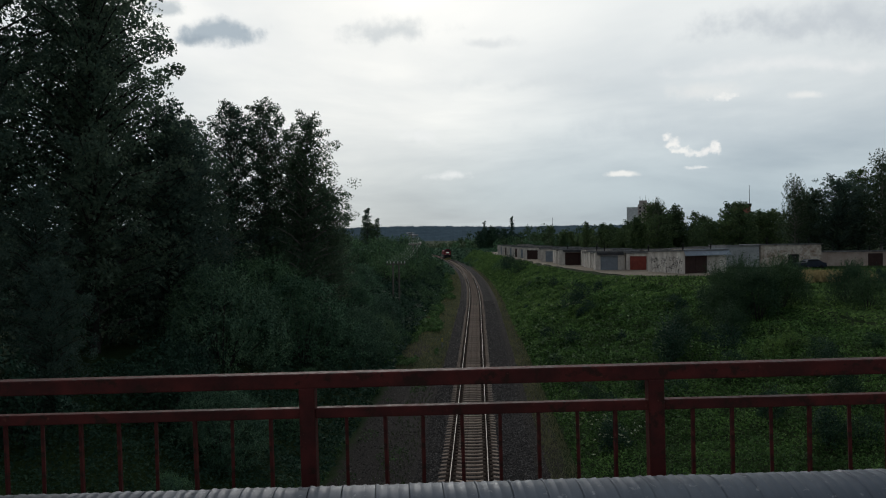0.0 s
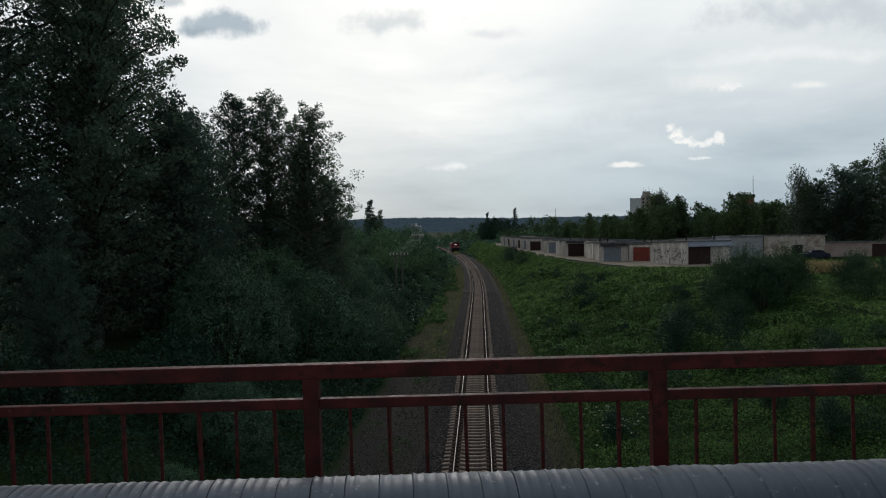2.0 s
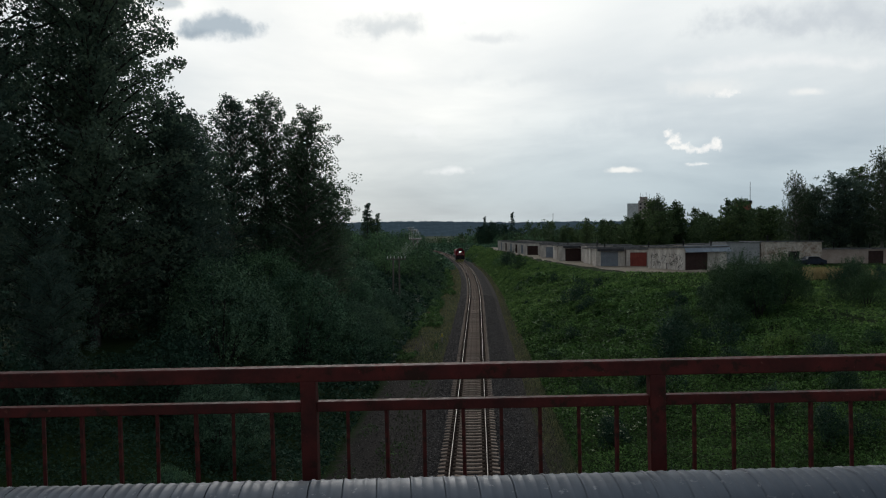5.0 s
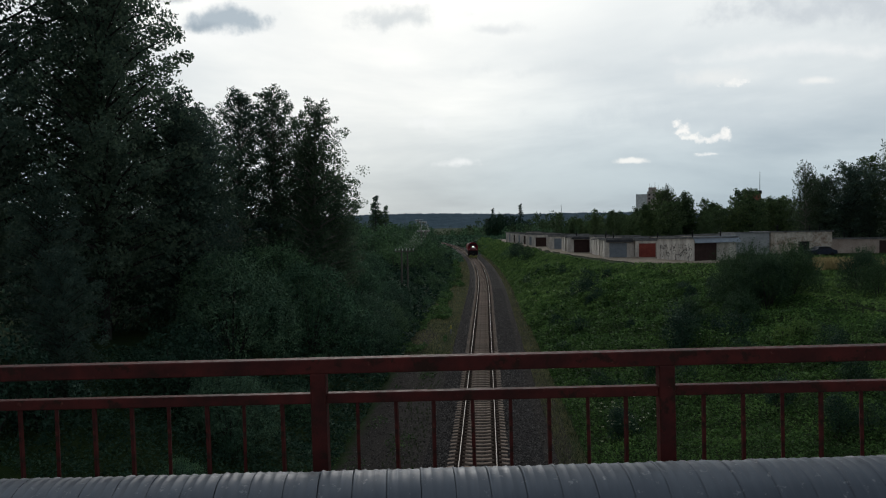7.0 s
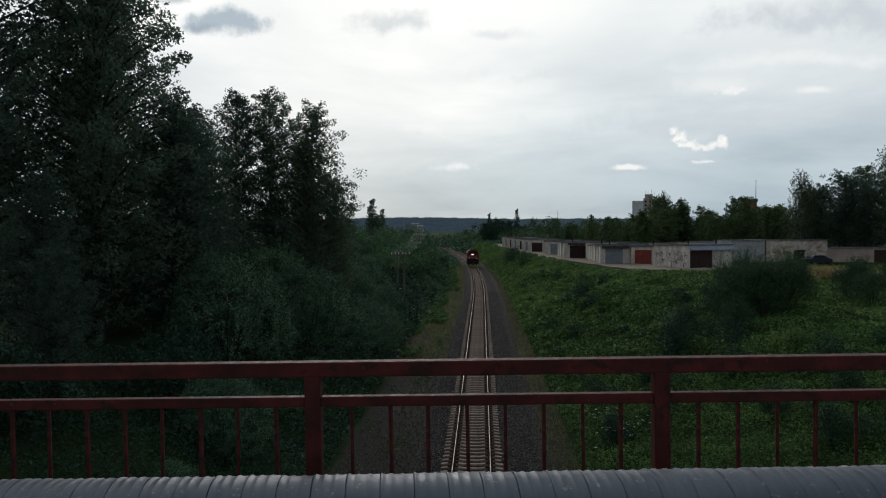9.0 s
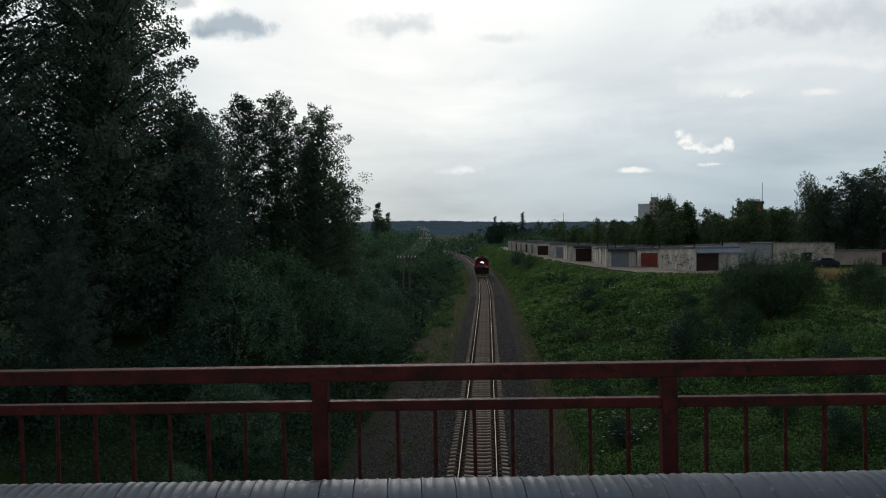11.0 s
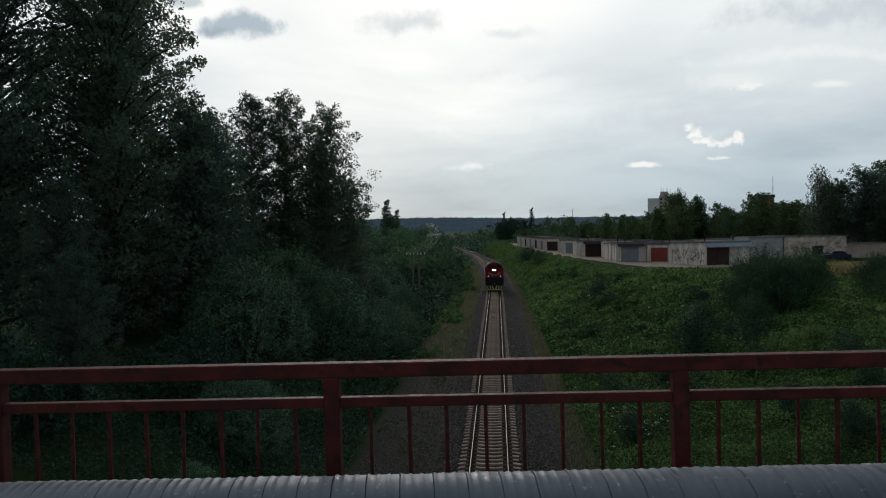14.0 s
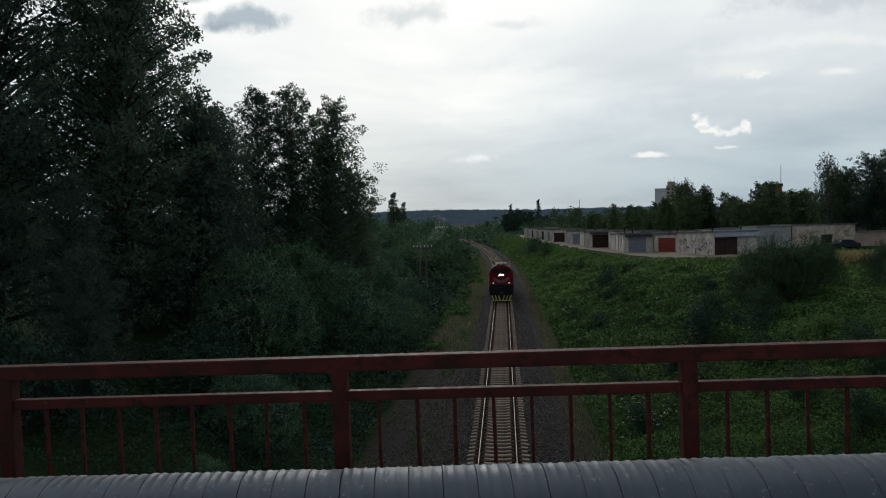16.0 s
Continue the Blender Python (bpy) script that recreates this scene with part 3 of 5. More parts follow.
SHAPES = {
    "round": lambda g: 0.35 + 0.65 * math.sin(math.pi * min(1, 0.18 + g * 0.82)),
    "cone": lambda g: 1.05 - 0.85 * g,
    "plume": lambda g: (0.12 + 0.88 * (1 - g ** 2.2) ** 0.85) * min(1.0, 0.6 + g * 1.4),
    "bush": lambda g: 0.95 - 0.5 * g,
}


def tree_meshes(seed, height, radius, base, shape, count, per, size, clump, leaf_mat, bark, lean=(0, 0)):
    rng = np.random.default_rng(seed)
    segs, tips, rads = limbs(rng, height, radius, base, lean, count, SHAPES[shape])
    v, f = leaf_cloud(rng, tips, np.array(rads) * clump, per, size)
    return wood_mesh("trunk", segs, bark, 6 if height > 12 else 4), raw_mesh("crown", v, f, leaf_mat)


def mound_meshes(seed, height, radius, lobes, sprigs, size, leaf_mat, bark, shoots=0):
    """A bush of rounded lobes: short leafy sprigs over each lobe, stems within, and a few long shoots on top."""
    rng = np.random.default_rng(seed)
    cen, rad = [], []
    for i in range(lobes):
        q = math.sqrt((i + 0.3) / lobes)
        a = i * 2.399 + rng.normal() * 0.3
        r = radius * 0.68 * q
        lr = radius * rng.uniform(0.26, 0.46)
        top = height * (1 - 0.62 * q ** 2) * rng.uniform(0.82, 1.04)
        cen.append((r * math.cos(a), r * math.sin(a), max(lr * 0.5, top - lr * 0.95)))
        rad.append(lr)
    cen, rad = np.array(cen), np.array(rad)
    which = rng.choice(lobes, sprigs, p=rad ** 2 / (rad ** 2).sum())
    d = rng.normal(size=(sprigs, 3)) + np.array([0, 0, 0.35])
    d /= np.linalg.norm(d, axis=1)[:, None]
    lump = 1 + 0.16 * np.sin(d[:, 0] * 5 + which) * np.cos(d[:, 1] * 5 + 2 * which) + rng.normal(size=sprigs) * 0.06
    p = cen[which] + d * (rad[which] * lump)[:, None]
    keep = p[:, 2] > 0.05
    for c, r in zip(cen, rad):
        keep &= np.linalg.norm(p - c, axis=1) > 0.72 * r
    p, d = p[keep], d[keep]
    k = 7
    grow = d * 0.7 + np.array([0, 0, 0.5]) + rng.normal(size=d.shape) * 0.45
    grow /= np.linalg.norm(grow, axis=1)[:, None]
    if shoots:
        sw = rng.choice(lobes, shoots)
        sd = rng.normal(size=(shoots, 3)) * np.array([0.5, 0.5, 0.1]) + np.array([0, 0, 1])
        sd /= np.linalg.norm(sd, axis=1)[:, None]
        base = cen[sw] + sd * (rad[sw] * 0.95)[:, None]
        for j in range(4):
            p = np.concatenate([p, base + sd * (size * 3.0 * j)])
            d = np.concatenate([d, sd])
            grow = np.concatenate([grow, sd])
    n = len(p)
    along_ = np.tile(np.linspace(-0.6, 1.0, k), n)[:, None] * size * 2.0
    q = np.repeat(p, k, 0) + np.repeat(grow, k, 0) * along_ + rng.normal(size=(n * k, 3)) * size * 0.45
    t = np.repeat(grow, k, 0) * 0.5 + rng.normal(size=(n * k, 3)) * 0.8
    t /= np.linalg.norm(t, axis=1)[:, None]
    nn = np.repeat(d, k, 0) * 1.3 + np.array([0, 0, 0.4]) + rng.normal(size=(n * k, 3)) * 0.4
    b = np.cross(nn, t)
    b /= np.linalg.norm(b, axis=1)[:, None] + 1e-9
    sz = (size * rng.uniform(0.6, 1.35, n * k))[:, None]
    v = np.stack([q - t * sz * 0.5, q + b * sz * 0.27, q + t * sz * 0.5, q - b * sz * 0.27], 1).reshape(-1, 3)
    segs = []
    for c, r in zip(cen, rad):
        foot = np.array([c[0] * 0.12, c[1] * 0.12, -0.25])
        mid = np.array([c[0] * 0.5, c[1] * 0.5, c[2] * 0.6])
        segs += [(foot, mid, 0.05, 0.035), (mid, c + np.array([0, 0, r * 0.6]), 0.035, 0.012)]
    return wood_mesh("trunk", segs, bark, 4), raw_mesh("crown", v, np.arange(n * k * 4).reshape(-1, 4), leaf_mat)


def birch_meshes(seed, height, radius, base, count, leaf_mat, bark, size=0.24):
    """A birch: fine limbs whose leafy twigs hang down in strings."""
    rng = np.random.default_rng(seed)
    segs, tips, rads = limbs(rng, height * 0.96, radius, base, (0.4, 0), count, SHAPES["plume"])
    tips = np.repeat(np.array(tips), 3, 0)
    tips = tips + rng.normal(size=tips.shape) * 0.35
    n, k = len(tips), 12
    ln = rng.uniform(0.7, 2.4, n) * height / 18
    drop = np.linspace(0, 1, k)[None, :, None]
    sway = rng.normal(size=(n, 1, 3)) * 0.16 * np.array([1, 1, 0])
    q = tips[:, None] + (np.array([0, 0, -1.0]) + sway) * drop * ln[:, None, None] + rng.normal(size=(n, k, 3)) * 0.10
    q = q.reshape(-1, 3)
    q = q[q[:, 2] > height * base]
    m = len(q)
    t = rng.normal(size=(m, 3)) * 0.6 + np.array([0, 0, -0.8])
    t /= np.linalg.norm(t, axis=1)[:, None]
    b = np.cross(rng.normal(size=(m, 3)), t)
    b /= np.linalg.norm(b, axis=1)[:, None] + 1e-9
    s = (size * rng.uniform(0.6, 1.35, m))[:, None]
    v = np.stack([q - t * s * 0.5, q + b * s * 0.33, q + t * s * 0.5, q - b * s * 0.33], 1).reshape(-1, 3)
    return wood_mesh("trunk", segs, bark, 5), raw_mesh("crown", v, np.arange(m * 4).reshape(-1, 4), leaf_mat)


def plant(name, label, category, meshes, x, y, turn=0.0, scale=1.0, group="", sink=0.1, wood="trunk", z=None):
    t = thing(name, label, category, group, pose(x, y, (float(land(x, y)) if z is None else z) - sink, 0, 0, turn))
    t.scale = (scale,) * 3
    for nm, me in zip((wood, "crown"), meshes):
        ob = new(nm, me)
        ob.parent = t
    return t


TALL = [
    tree_meshes(11, 23, 6.3, 0.06, "plume", 112, 54, 0.20, 0.97, M_LEAF_DARK, M_BARK),
    tree_meshes(12, 23.5, 6.6, 0.05, "plume", 116, 54, 0.20, 0.97, M_LEAF_DARK, M_BARK, (1, 0)),
]
YOUNG = [tree_meshes(14, 23, 6.6, 0.05, "plume", 84, 34, 0.29, 1.08, M_LEAF_DARK, M_BARK)]
BACK = [tree_meshes(13, 15, 5.0, 0.06, "round", 44, 22, 0.42, 1.3, M_LEAF_DARK, M_BARK)]
ASPEN = [
    tree_meshes(21, 17.2, 3.9, 0.16, "plume", 110, 54, 0.175, 0.82, M_LEAF_ASPEN, M_BARK_PALE),
    tree_meshes(22, 17.0, 4.1, 0.06, "plume", 124, 52, 0.175, 0.84, M_LEAF_ASPEN, M_BARK_PALE, (0.6, 0)),
]
for k, x, y, turn, s in ((0, -19.9, 38, 0, 0.94), (1, -18.2, 43.5, 200, 0.60), (1, -25.8, 36, 70, 1.06), (0, -23.2, 44, 150, 1.0), (0, -18.6, 46, 310, 0.56), (1, -20.2, 49, 15, 0.58), (0, -21.0, 53, 100, 0.62), (1, -23.5, 29.5, 30, 0.5), (0, -19.0, 31.5, 200, 0.36), (1, -15.8, 27.0, 95, 0.26)):
    plant("alder_tree", "tall dark alder in full leaf on the bank", "tree", TALL[k] if s > 0.9 else YOUNG[0], x, y, turn, s, "tall trees on the bank")
for k, x, y, turn, s in ((0, -19.9, 60, 0, 0.97), (0, -17.4, 61, 120, 0.98), (1, -14.3, 60.5, 10, 0.98), (0, -12.8, 64, 165, 0.70), (1, -15.2, 64, 200, 0.8)):
    plant("aspen_tree", "slender aspen with loose crown and pale trunk", "tree", ASPEN[k], x, y, turn, s, "aspens on the bank")

for x, y, turn, s in ((-44, 62, 140, 1.0), (-37, 54, 10, 0.9), (-31, 62, 0, 0.55)):
    plant("alder_tree", "dark alder standing behind the tall trees", "tree", BACK[0], x, y, turn, s, "tall trees on the bank")

# bushes by reach: fine-leaved close to the bridge, coarser farther off
BUSHFINE = [
    mound_meshes(37, 3.8, 2.2, 9, 900, 0.125, M_LEAF_SHRUB, M_BARK),
    mound_meshes(38, 3.0, 2.4, 10, 900, 0.125, M_LEAF_SHRUB, M_BARK),
    mound_meshes(39, 3.5, 1.9, 8, 800, 0.115, M_LEAF_WILLOW, M_BARK, 14),
]
MOUND = [
    mound_meshes(64, 6.6, 4.4, 20, 4600, 0.145, M_LEAF_SHRUB, M_BARK, 20),
    mound_meshes(65, 6.2, 4.0, 18, 4200, 0.145, M_LEAF_WILLOW, M_BARK, 30),
]
BUSH = [
    mound_meshes(31, 4.0, 2.3, 9, 700, 0.16, M_LEAF_SHRUB, M_BARK),
    mound_meshes(32, 3.2, 2.4, 9, 700, 0.16, M_LEAF_SHRUB, M_BARK),
    mound_meshes(33, 3.6, 1.9, 8, 640, 0.15, M_LEAF_WILLOW, M_BARK, 10),
]
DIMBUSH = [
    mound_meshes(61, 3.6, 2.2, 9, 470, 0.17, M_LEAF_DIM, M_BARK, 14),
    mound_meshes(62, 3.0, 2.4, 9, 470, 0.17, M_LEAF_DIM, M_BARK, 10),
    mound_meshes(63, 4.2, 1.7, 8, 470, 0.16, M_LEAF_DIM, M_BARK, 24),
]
FEATHER = [
    mound_meshes(66, 4.6, 2.2, 11, 1300, 0.12, M_LEAF_SLOPE, M_BARK, 210),
    mound_meshes(67, 4.0, 2.5, 12, 1300, 0.12, M_LEAF_SLOPE, M_BARK, 200),
]
LIMEBUSH = [mound_meshes(68, 1.6, 1.3, 8, 300, 0.12, M_LEAF_LIME, M_BARK, 8)]
FARBUSH = [
    mound_meshes(35, 4.0, 2.6, 9, 200, 0.31, M_LEAF_BANK, M_BARK),
    mound_meshes(36, 3.4, 2.8, 9, 200, 0.31, M_LEAF_BANK, M_BARK),
]
BIG = [
    tree_meshes(44, 18, 6.0, 0.08, "plume", 70, 34, 0.28, 1.0, M_LEAF_FAR, M_BARK),
    tree_meshes(45, 17, 6.6, 0.06, "round", 74, 34, 0.28, 1.05, M_LEAF_DARK, M_BARK),
]
BIRCH = [birch_meshes(46, 18, 3.6, 0.15, 46, M_LEAF_BIRCH, M_BARK_PALE)]
BEND = [
    tree_meshes(48, 11, 4.0, 0.02, "round", 30, 17, 0.5, 1.2, M_LEAF_DIM, M_BARK),
    tree_meshes(49, 10, 4.6, 0.02, "round", 30, 17, 0.5, 1.25, M_LEAF_DIM, M_BARK),
    tree_meshes(50, 13, 2.2, 0.03, "cone", 40, 18, 0.4, 0.8, M_LEAF_DIM, M_BARK),
]
FAR = [
    tree_meshes(41, 11, 3.6, 0.06, "round", 34, 17, 0.44, 1.1, M_LEAF_FAR, M_BARK),
    tree_meshes(42, 10, 4.2, 0.05, "round", 34, 17, 0.44, 1.15, M_LEAF_FAR, M_BARK),
    tree_meshes(43, 13, 2.4, 0.05, "cone", 46, 20, 0.34, 0.75, M_LEAF_DARK, M_BARK),
    tree_meshes(47, 12.5, 2.9, 0.05, "plume", 40, 18, 0.42, 1.0, M_LEAF_FAR, M_BARK),
]


def plant_left_bank():
    rng = random.Random(8)
    # great willow mounds that lean out over the slope
    for k, x, y, sc in ((0, -11.9, 50, 1.0), (1, -14.6, 42, 1.02), (1, -9.6, 58, 0.72), (0, -15.5, 53, 0.95), (1, -10.6, 30, 0.58), (0, -12.6, 70, 0.8), (1, -10.0, 78, 0.6), (0, -13.5, 84, 0.75), (1, -9.0, 68, 0.5)):
        plant("willow_shrub", "large rounded willow mound on the cutting slope", "shrub", MOUND[k], x, y, rng.uniform(0, 360), sc, "shrubs of the cutting", wood="stem")
    # y from, y to, u from, u to, how many, scale
    for y0, y1, u0, u1, n, s0, s1 in (
        (20, 30, -11.5, -8.2, 7, 0.30, 0.5),
        (20, 36, -22, -12, 10, 0.7, 1.1),
        (34, 60, -10.5, -7.4, 7, 0.35, 0.55),
        (36, 62, -23, -14.5, 12, 0.9, 1.4),
        (60, 100, -9.5, -7.0, 14, 0.25, 0.5),
        (62, 94, -22, -13, 12, 0.8, 1.2),
        (76, 170, -7.2, -4.8, 22, 0.2, 0.42),
        (104, 170, -11, -7, 22, 0.3, 0.6),
        (104, 170, -28, -11, 38, 0.9, 1.4),
        (170, 280, -13, -7.5, 20, 0.35, 0.7),
        (170, 280, -40, -12, 34, 1.0, 1.7),
    ):
        for _ in range(n):
            y = rng.uniform(y0, y1)
            u = rng.uniform(u0, u1)
            x = float(track_x(y)) + u
            # tree shade on these bushes is put into the dark leaf colour
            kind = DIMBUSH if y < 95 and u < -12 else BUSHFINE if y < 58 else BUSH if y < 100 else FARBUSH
            label = "shrub under the tall trees, shade put into its leaf colour" if kind is DIMBUSH else "dense green shrub on the cutting slope"
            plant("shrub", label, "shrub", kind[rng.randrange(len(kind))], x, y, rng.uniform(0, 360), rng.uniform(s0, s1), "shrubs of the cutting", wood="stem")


plant_left_bank()


def plant_right_bank():
    rng = random.Random(9)
    for x, y, s, k in ((30.5, 82, 0.55, 0), (32, 79, 0.55, 2), (41.0, 78, 0.5, 2), (43.5, 79, 0.6, 1), (45.5, 78, 0.6, 0), (37.5, 70, 0.6, 1), (12.0, 47, 0.78, 2), (12.8, 49, 0.7, 0), (15.3, 47, 0.6, 1), (10.3, 83, 0.75, 1), (11.8, 86, 0.7, 0), (8.2, 150, 0.9, 1), (6.6, 165, 1.0, 0), (18.5, 60, 0.55, 0)):
        plant("shrub", "bushy dark green shrub on the grassy slope", "shrub", DIMBUSH[k], x, y, rng.uniform(0, 360), s, "shrubs of the cutting", wood="stem")
    for x, y, s, k in ((20.2, 55, 0.86, 0), (22.6, 57, 0.88, 1), (24.4, 60, 0.72, 0), (18.4, 57, 0.8, 1), (21.4, 62, 0.9, 1), (26.2, 66, 0.55, 0), (28.6, 70, 0.48, 1), (28.0, 58, 0.70, 1), (29.6, 60, 0.66, 0), (27.4, 54, 0.6, 1), (17.0, 51, 0.6, 1), (14.4, 54, 0.55, 0), (19.4, 60, 0.8, 0), (25.5, 63.5, 0.6, 1)):
        plant("willow_shrub", "feathery grey green willow shrub on the slope", "shrub", FEATHER[k], x, y, rng.uniform(0, 360), s, "shrubs of the cutting", wood="stem")
    for x, y, s in ((16.8, 43.2, 0.8), (18.2, 44.0, 0.65), (15.6, 44.0, 0.45), (7.3, 30.5, 0.45)):
        plant("shrub", "yellow green leafy shrub among the weeds, coloured as sunlit", "shrub", LIMEBUSH[0], x, y, rng.uniform(0, 360), s, "shrubs of the cutting", wood="stem")
    for x, y, s in ((5.9, 172, 0.85), (7.4, 174, 0.7), (4.8, 184, 0.55)):
        plant("shrub", "round green bush at the edge of the dirt road", "shrub", FARBUSH[1], x, y, rng.uniform(0, 360), s, "shrubs of the cutting", wood="stem")
    for _ in range(18):
        y = rng.uniform(250, 300)
        x = y * rng.uniform(0.085, 0.20)
        plant("tree", "green broadleaf tree behind the garages", "tree", FAR[rng.choice((0, 1, 3))], x, y, rng.uniform(0, 360), rng.uniform(0.45, 0.72), "tree belt")
    # dark clump beyond the bend, with two spires
    for x, y, s, k in ((1.0, 308, 0.66, 0), (4.5, 312, 0.8, 1), (8.0, 306, 0.74, 0), (11.5, 316, 0.8, 1), (3.0, 318, 0.9, 2), (14.8, 322, 1.05, 2), (6.5, 326, 0.85, 0), (16, 300, 0.6, 1)):
        plant("tree", "dark broadleaf tree beside the bend of the line", "tree", BEND[k], x, y, rng.uniform(0, 360), s, "tree belt")
    for _ in range(44):
        y = rng.uniform(26, 135) if _ < 26 else rng.uniform(28, 75)
        u = 6 + rng.random() * (float(np.interp(y, EDGE_Y, EDGE_U)) - 9)
        plant("shrub", "low dark shrub among the slope weeds", "shrub", DIMBUSH[rng.randrange(3)], float(track_x(y)) + u, y, rng.uniform(0, 360), rng.uniform(0.22, 0.48), "shrubs of the cutting", wood="stem")
    # belt of trees behind the garages
    for _ in range(80):
        y = rng.uniform(150, 250)
        x = y * rng.uniform(0.06, 0.50)
        if x < 16 + 0.1 * y:
            x += 18
        open_view = 0.185 < x / y < 0.232 or 0.278 < x / y < 0.315
        plant("tree", "green broadleaf tree behind the garages", "tree", FAR[rng.choice((0, 1, 3, 3))], x, y, rng.uniform(0, 360), rng.uniform(0.72, 1.0) * (0.74 if open_view else 0.78 if x / y < 0.185 else 1.0), "tree belt")
    for x, y, s, k in ((41.6, 180, 1.12, 0), (43.6, 182, 1.0, 3), (51.0, 178, 0.85, 3), (53.5, 180, 0.8, 0), (46.5, 180, 0.95, 0), (48.5, 183, 0.9, 3), (59.5, 180, 0.95, 0), (61, 178, 0.95, 1), (63.5, 180, 0.9, 0), (66, 183, 0.95, 1)):
        plant("tree", "green broadleaf tree rising over the garages", "tree", FAR[k], x, y, rng.uniform(0, 360), s, "tree belt")
    for x, y, s, k in ((62.5, 142, 0.74, 1), (66.0, 140, 0.86, 1), (71, 143, 0.80, 1), (63.5, 147, 0.7, 1), (75.5, 141, 0.98, 0), (80, 139, 1.02, 1), (73.5, 148, 0.95, 0), (86, 146, 1.0, 1)):
        plant("tree", "large dark broadleaf tree behind the garages", "tree", BIG[k], x, y, rng.uniform(0, 360), s, "tree belt")
    for x, y, s in ((57.8, 139, 0.92), (60.2, 144, 0.84), (69.4, 132, 1.12), (73.0, 133, 1.1), (42.2, 176, 0.8)):
        plant("birch_tree", "tall birch with thin hanging leafy twigs", "tree", BIRCH[0], x, y, rng.uniform(0, 360), s, "tree belt")
    plant("tree", "small broad tree above the shrubs", "tree", FAR[0], -28.6, 201, 40, 0.82, "tree belt")
    for x, y, s in ((-29.5, 200, 1.05), (-27.2, 203, 0.85), (-31, 206, 0.9)):
        plant("poplar_tree", "narrow dark tree above the shrubs", "tree", FAR[2], x, y, rng.uniform(0, 360), s, "tree belt")


plant_right_bank()


def far_growth(name, label, seed, rows, material):
    """Thickets and woods too far off to tell plants apart. Rows: y from, y to, x from, x to (from the line), count, height, radius."""
    rng = np.random.default_rng(seed)
    cen, rad = [], []
    for y0, y1, u0, u1, n, h, r in rows:
        for _ in range(n):
            y = rng.uniform(y0, y1)
            x = float(track_x(y)) + rng.uniform(u0, u1)
            z = float(land(x, y))
            hh, rr = h * rng.uniform(0.6, 1.15), r * rng.uniform(0.7, 1.2)
            for _k in range(12):
                g = rng.uniform(0.05, 0.95)
                a, q = rng.uniform(0, math.tau), rr * (1 - g ** 2) * rng.uniform(0.2, 1)
                cen.append((x + q * math.cos(a), y + q * math.sin(a), z + hh * g))
                rad.append(rr * 0.45)
    v, f = leaf_cloud(rng, cen, rad, 14, 0.85)
    tagged(new(name, raw_mesh(name, v, f, material)), label, "thicket", kind="stuff")


far_growth("far_thicket", "low green thicket along the far line", 51, ((280, 420, -70, -16, 80, 4.0, 3.0), (270, 470, 12, 80, 80, 5.0, 3.5)), M_LEAF_SHRUB)
far_growth("far_wood", "dark belt of distant trees", 52, ((250, 420, 14, 90, 70, 8.5, 3.6), (440, 540, -110, -14, 45, 5.0, 4.0), (440, 540, 46, 200, 90, 9.5, 4.4), (330, 430, -90, -25, 40, 8, 3.6), (560, 700, -130, 130, 80, 6.5, 6.0)), M_LEAF_FAR)


def ballast_stones():
    """Loose stones on the shoulders of the bed, near the bridge."""
    rng = np.random.default_rng(33)
    n = 21000
    y = 22 * (120 / 22) ** rng.uniform(0, 1, n)
    u = np.where(rng.uniform(0, 1, n) < 0.45, 1.3 + 2.3 * rng.uniform(0, 1, n) ** 1.2, -1.3 - 4.6 * rng.uniform(0, 1, n) ** 1.7)
    z = np.interp(u, [-3.0, -2.2, -1.5, 0, 1.55, 2.7, 3.6], [-0.8, -0.4, -0.2, -0.25, -0.2, -0.4, -0.8])
    z = np.maximum(z, land(track_x(y) + u, y))
    p = np.stack([track_x(y) + u, y, z + 0.012], -1)
    octa = np.array([(1, 0, 0), (0, 1, 0), (-1, 0, 0), (0, -1, 0), (0, 0, 1), (0, 0, -1)], float)
    tri = np.array([(0, 1, 4), (1, 2, 4), (2, 3, 4), (3, 0, 4), (1, 0, 5), (2, 1, 5), (3, 2, 5), (0, 3, 5)])
    s = rng.uniform(0.022, 0.05, (n, 1, 1)) * rng.uniform(0.6, 1.3, (n, 6, 1))
    a = rng.uniform(0, math.tau, n)
    c, k = np.cos(a), np.sin(a)
    o = np.repeat(octa[None], n, 0)
    o = np.stack([o[..., 0] * c[:, None] - o[..., 1] * k[:, None], o[..., 0] * k[:, None] + o[..., 1] * c[:, None], o[..., 2] * 0.8], -1) * s
    v = (p[:, None] + o).reshape(-1, 3)
    f = (tri[None] + 6 * np.arange(n)[:, None, None]).reshape(-1, 3)
    ob = new("ballast_stone", raw_mesh("ballast_stone", v, f, M_STONE))
    ob.parent = bed
    tagged(ob, kind="stuff")


M_STONE = Mat("loose_stone", 0.9)
M_STONE.col(M_STONE.ramp(M_STONE.island(), [(0.0, (0.035, 0.032, 0.032)), (0.7, (0.10, 0.091, 0.088)), (1.0, (0.24, 0.22, 0.21))]))
M_STONE = M_STONE.m
ballast_stones()


# ---- weeds and grass ----
def weed_height(x, y):
    n = 0.5 + 0.5 * np.sin(x * 0.9 + 1.3 * np.sin(y * 0.37)) * np.cos(y * 0.71 + 0.8 * np.sin(x * 0.53))
    m = 0.5 + 0.5 * np.sin(x * 2.7 + y * 1.1) * np.cos(y * 2.3 - x * 0.8)
    return 0.12 + 0.62 * n ** 1.5 + 0.22 * m


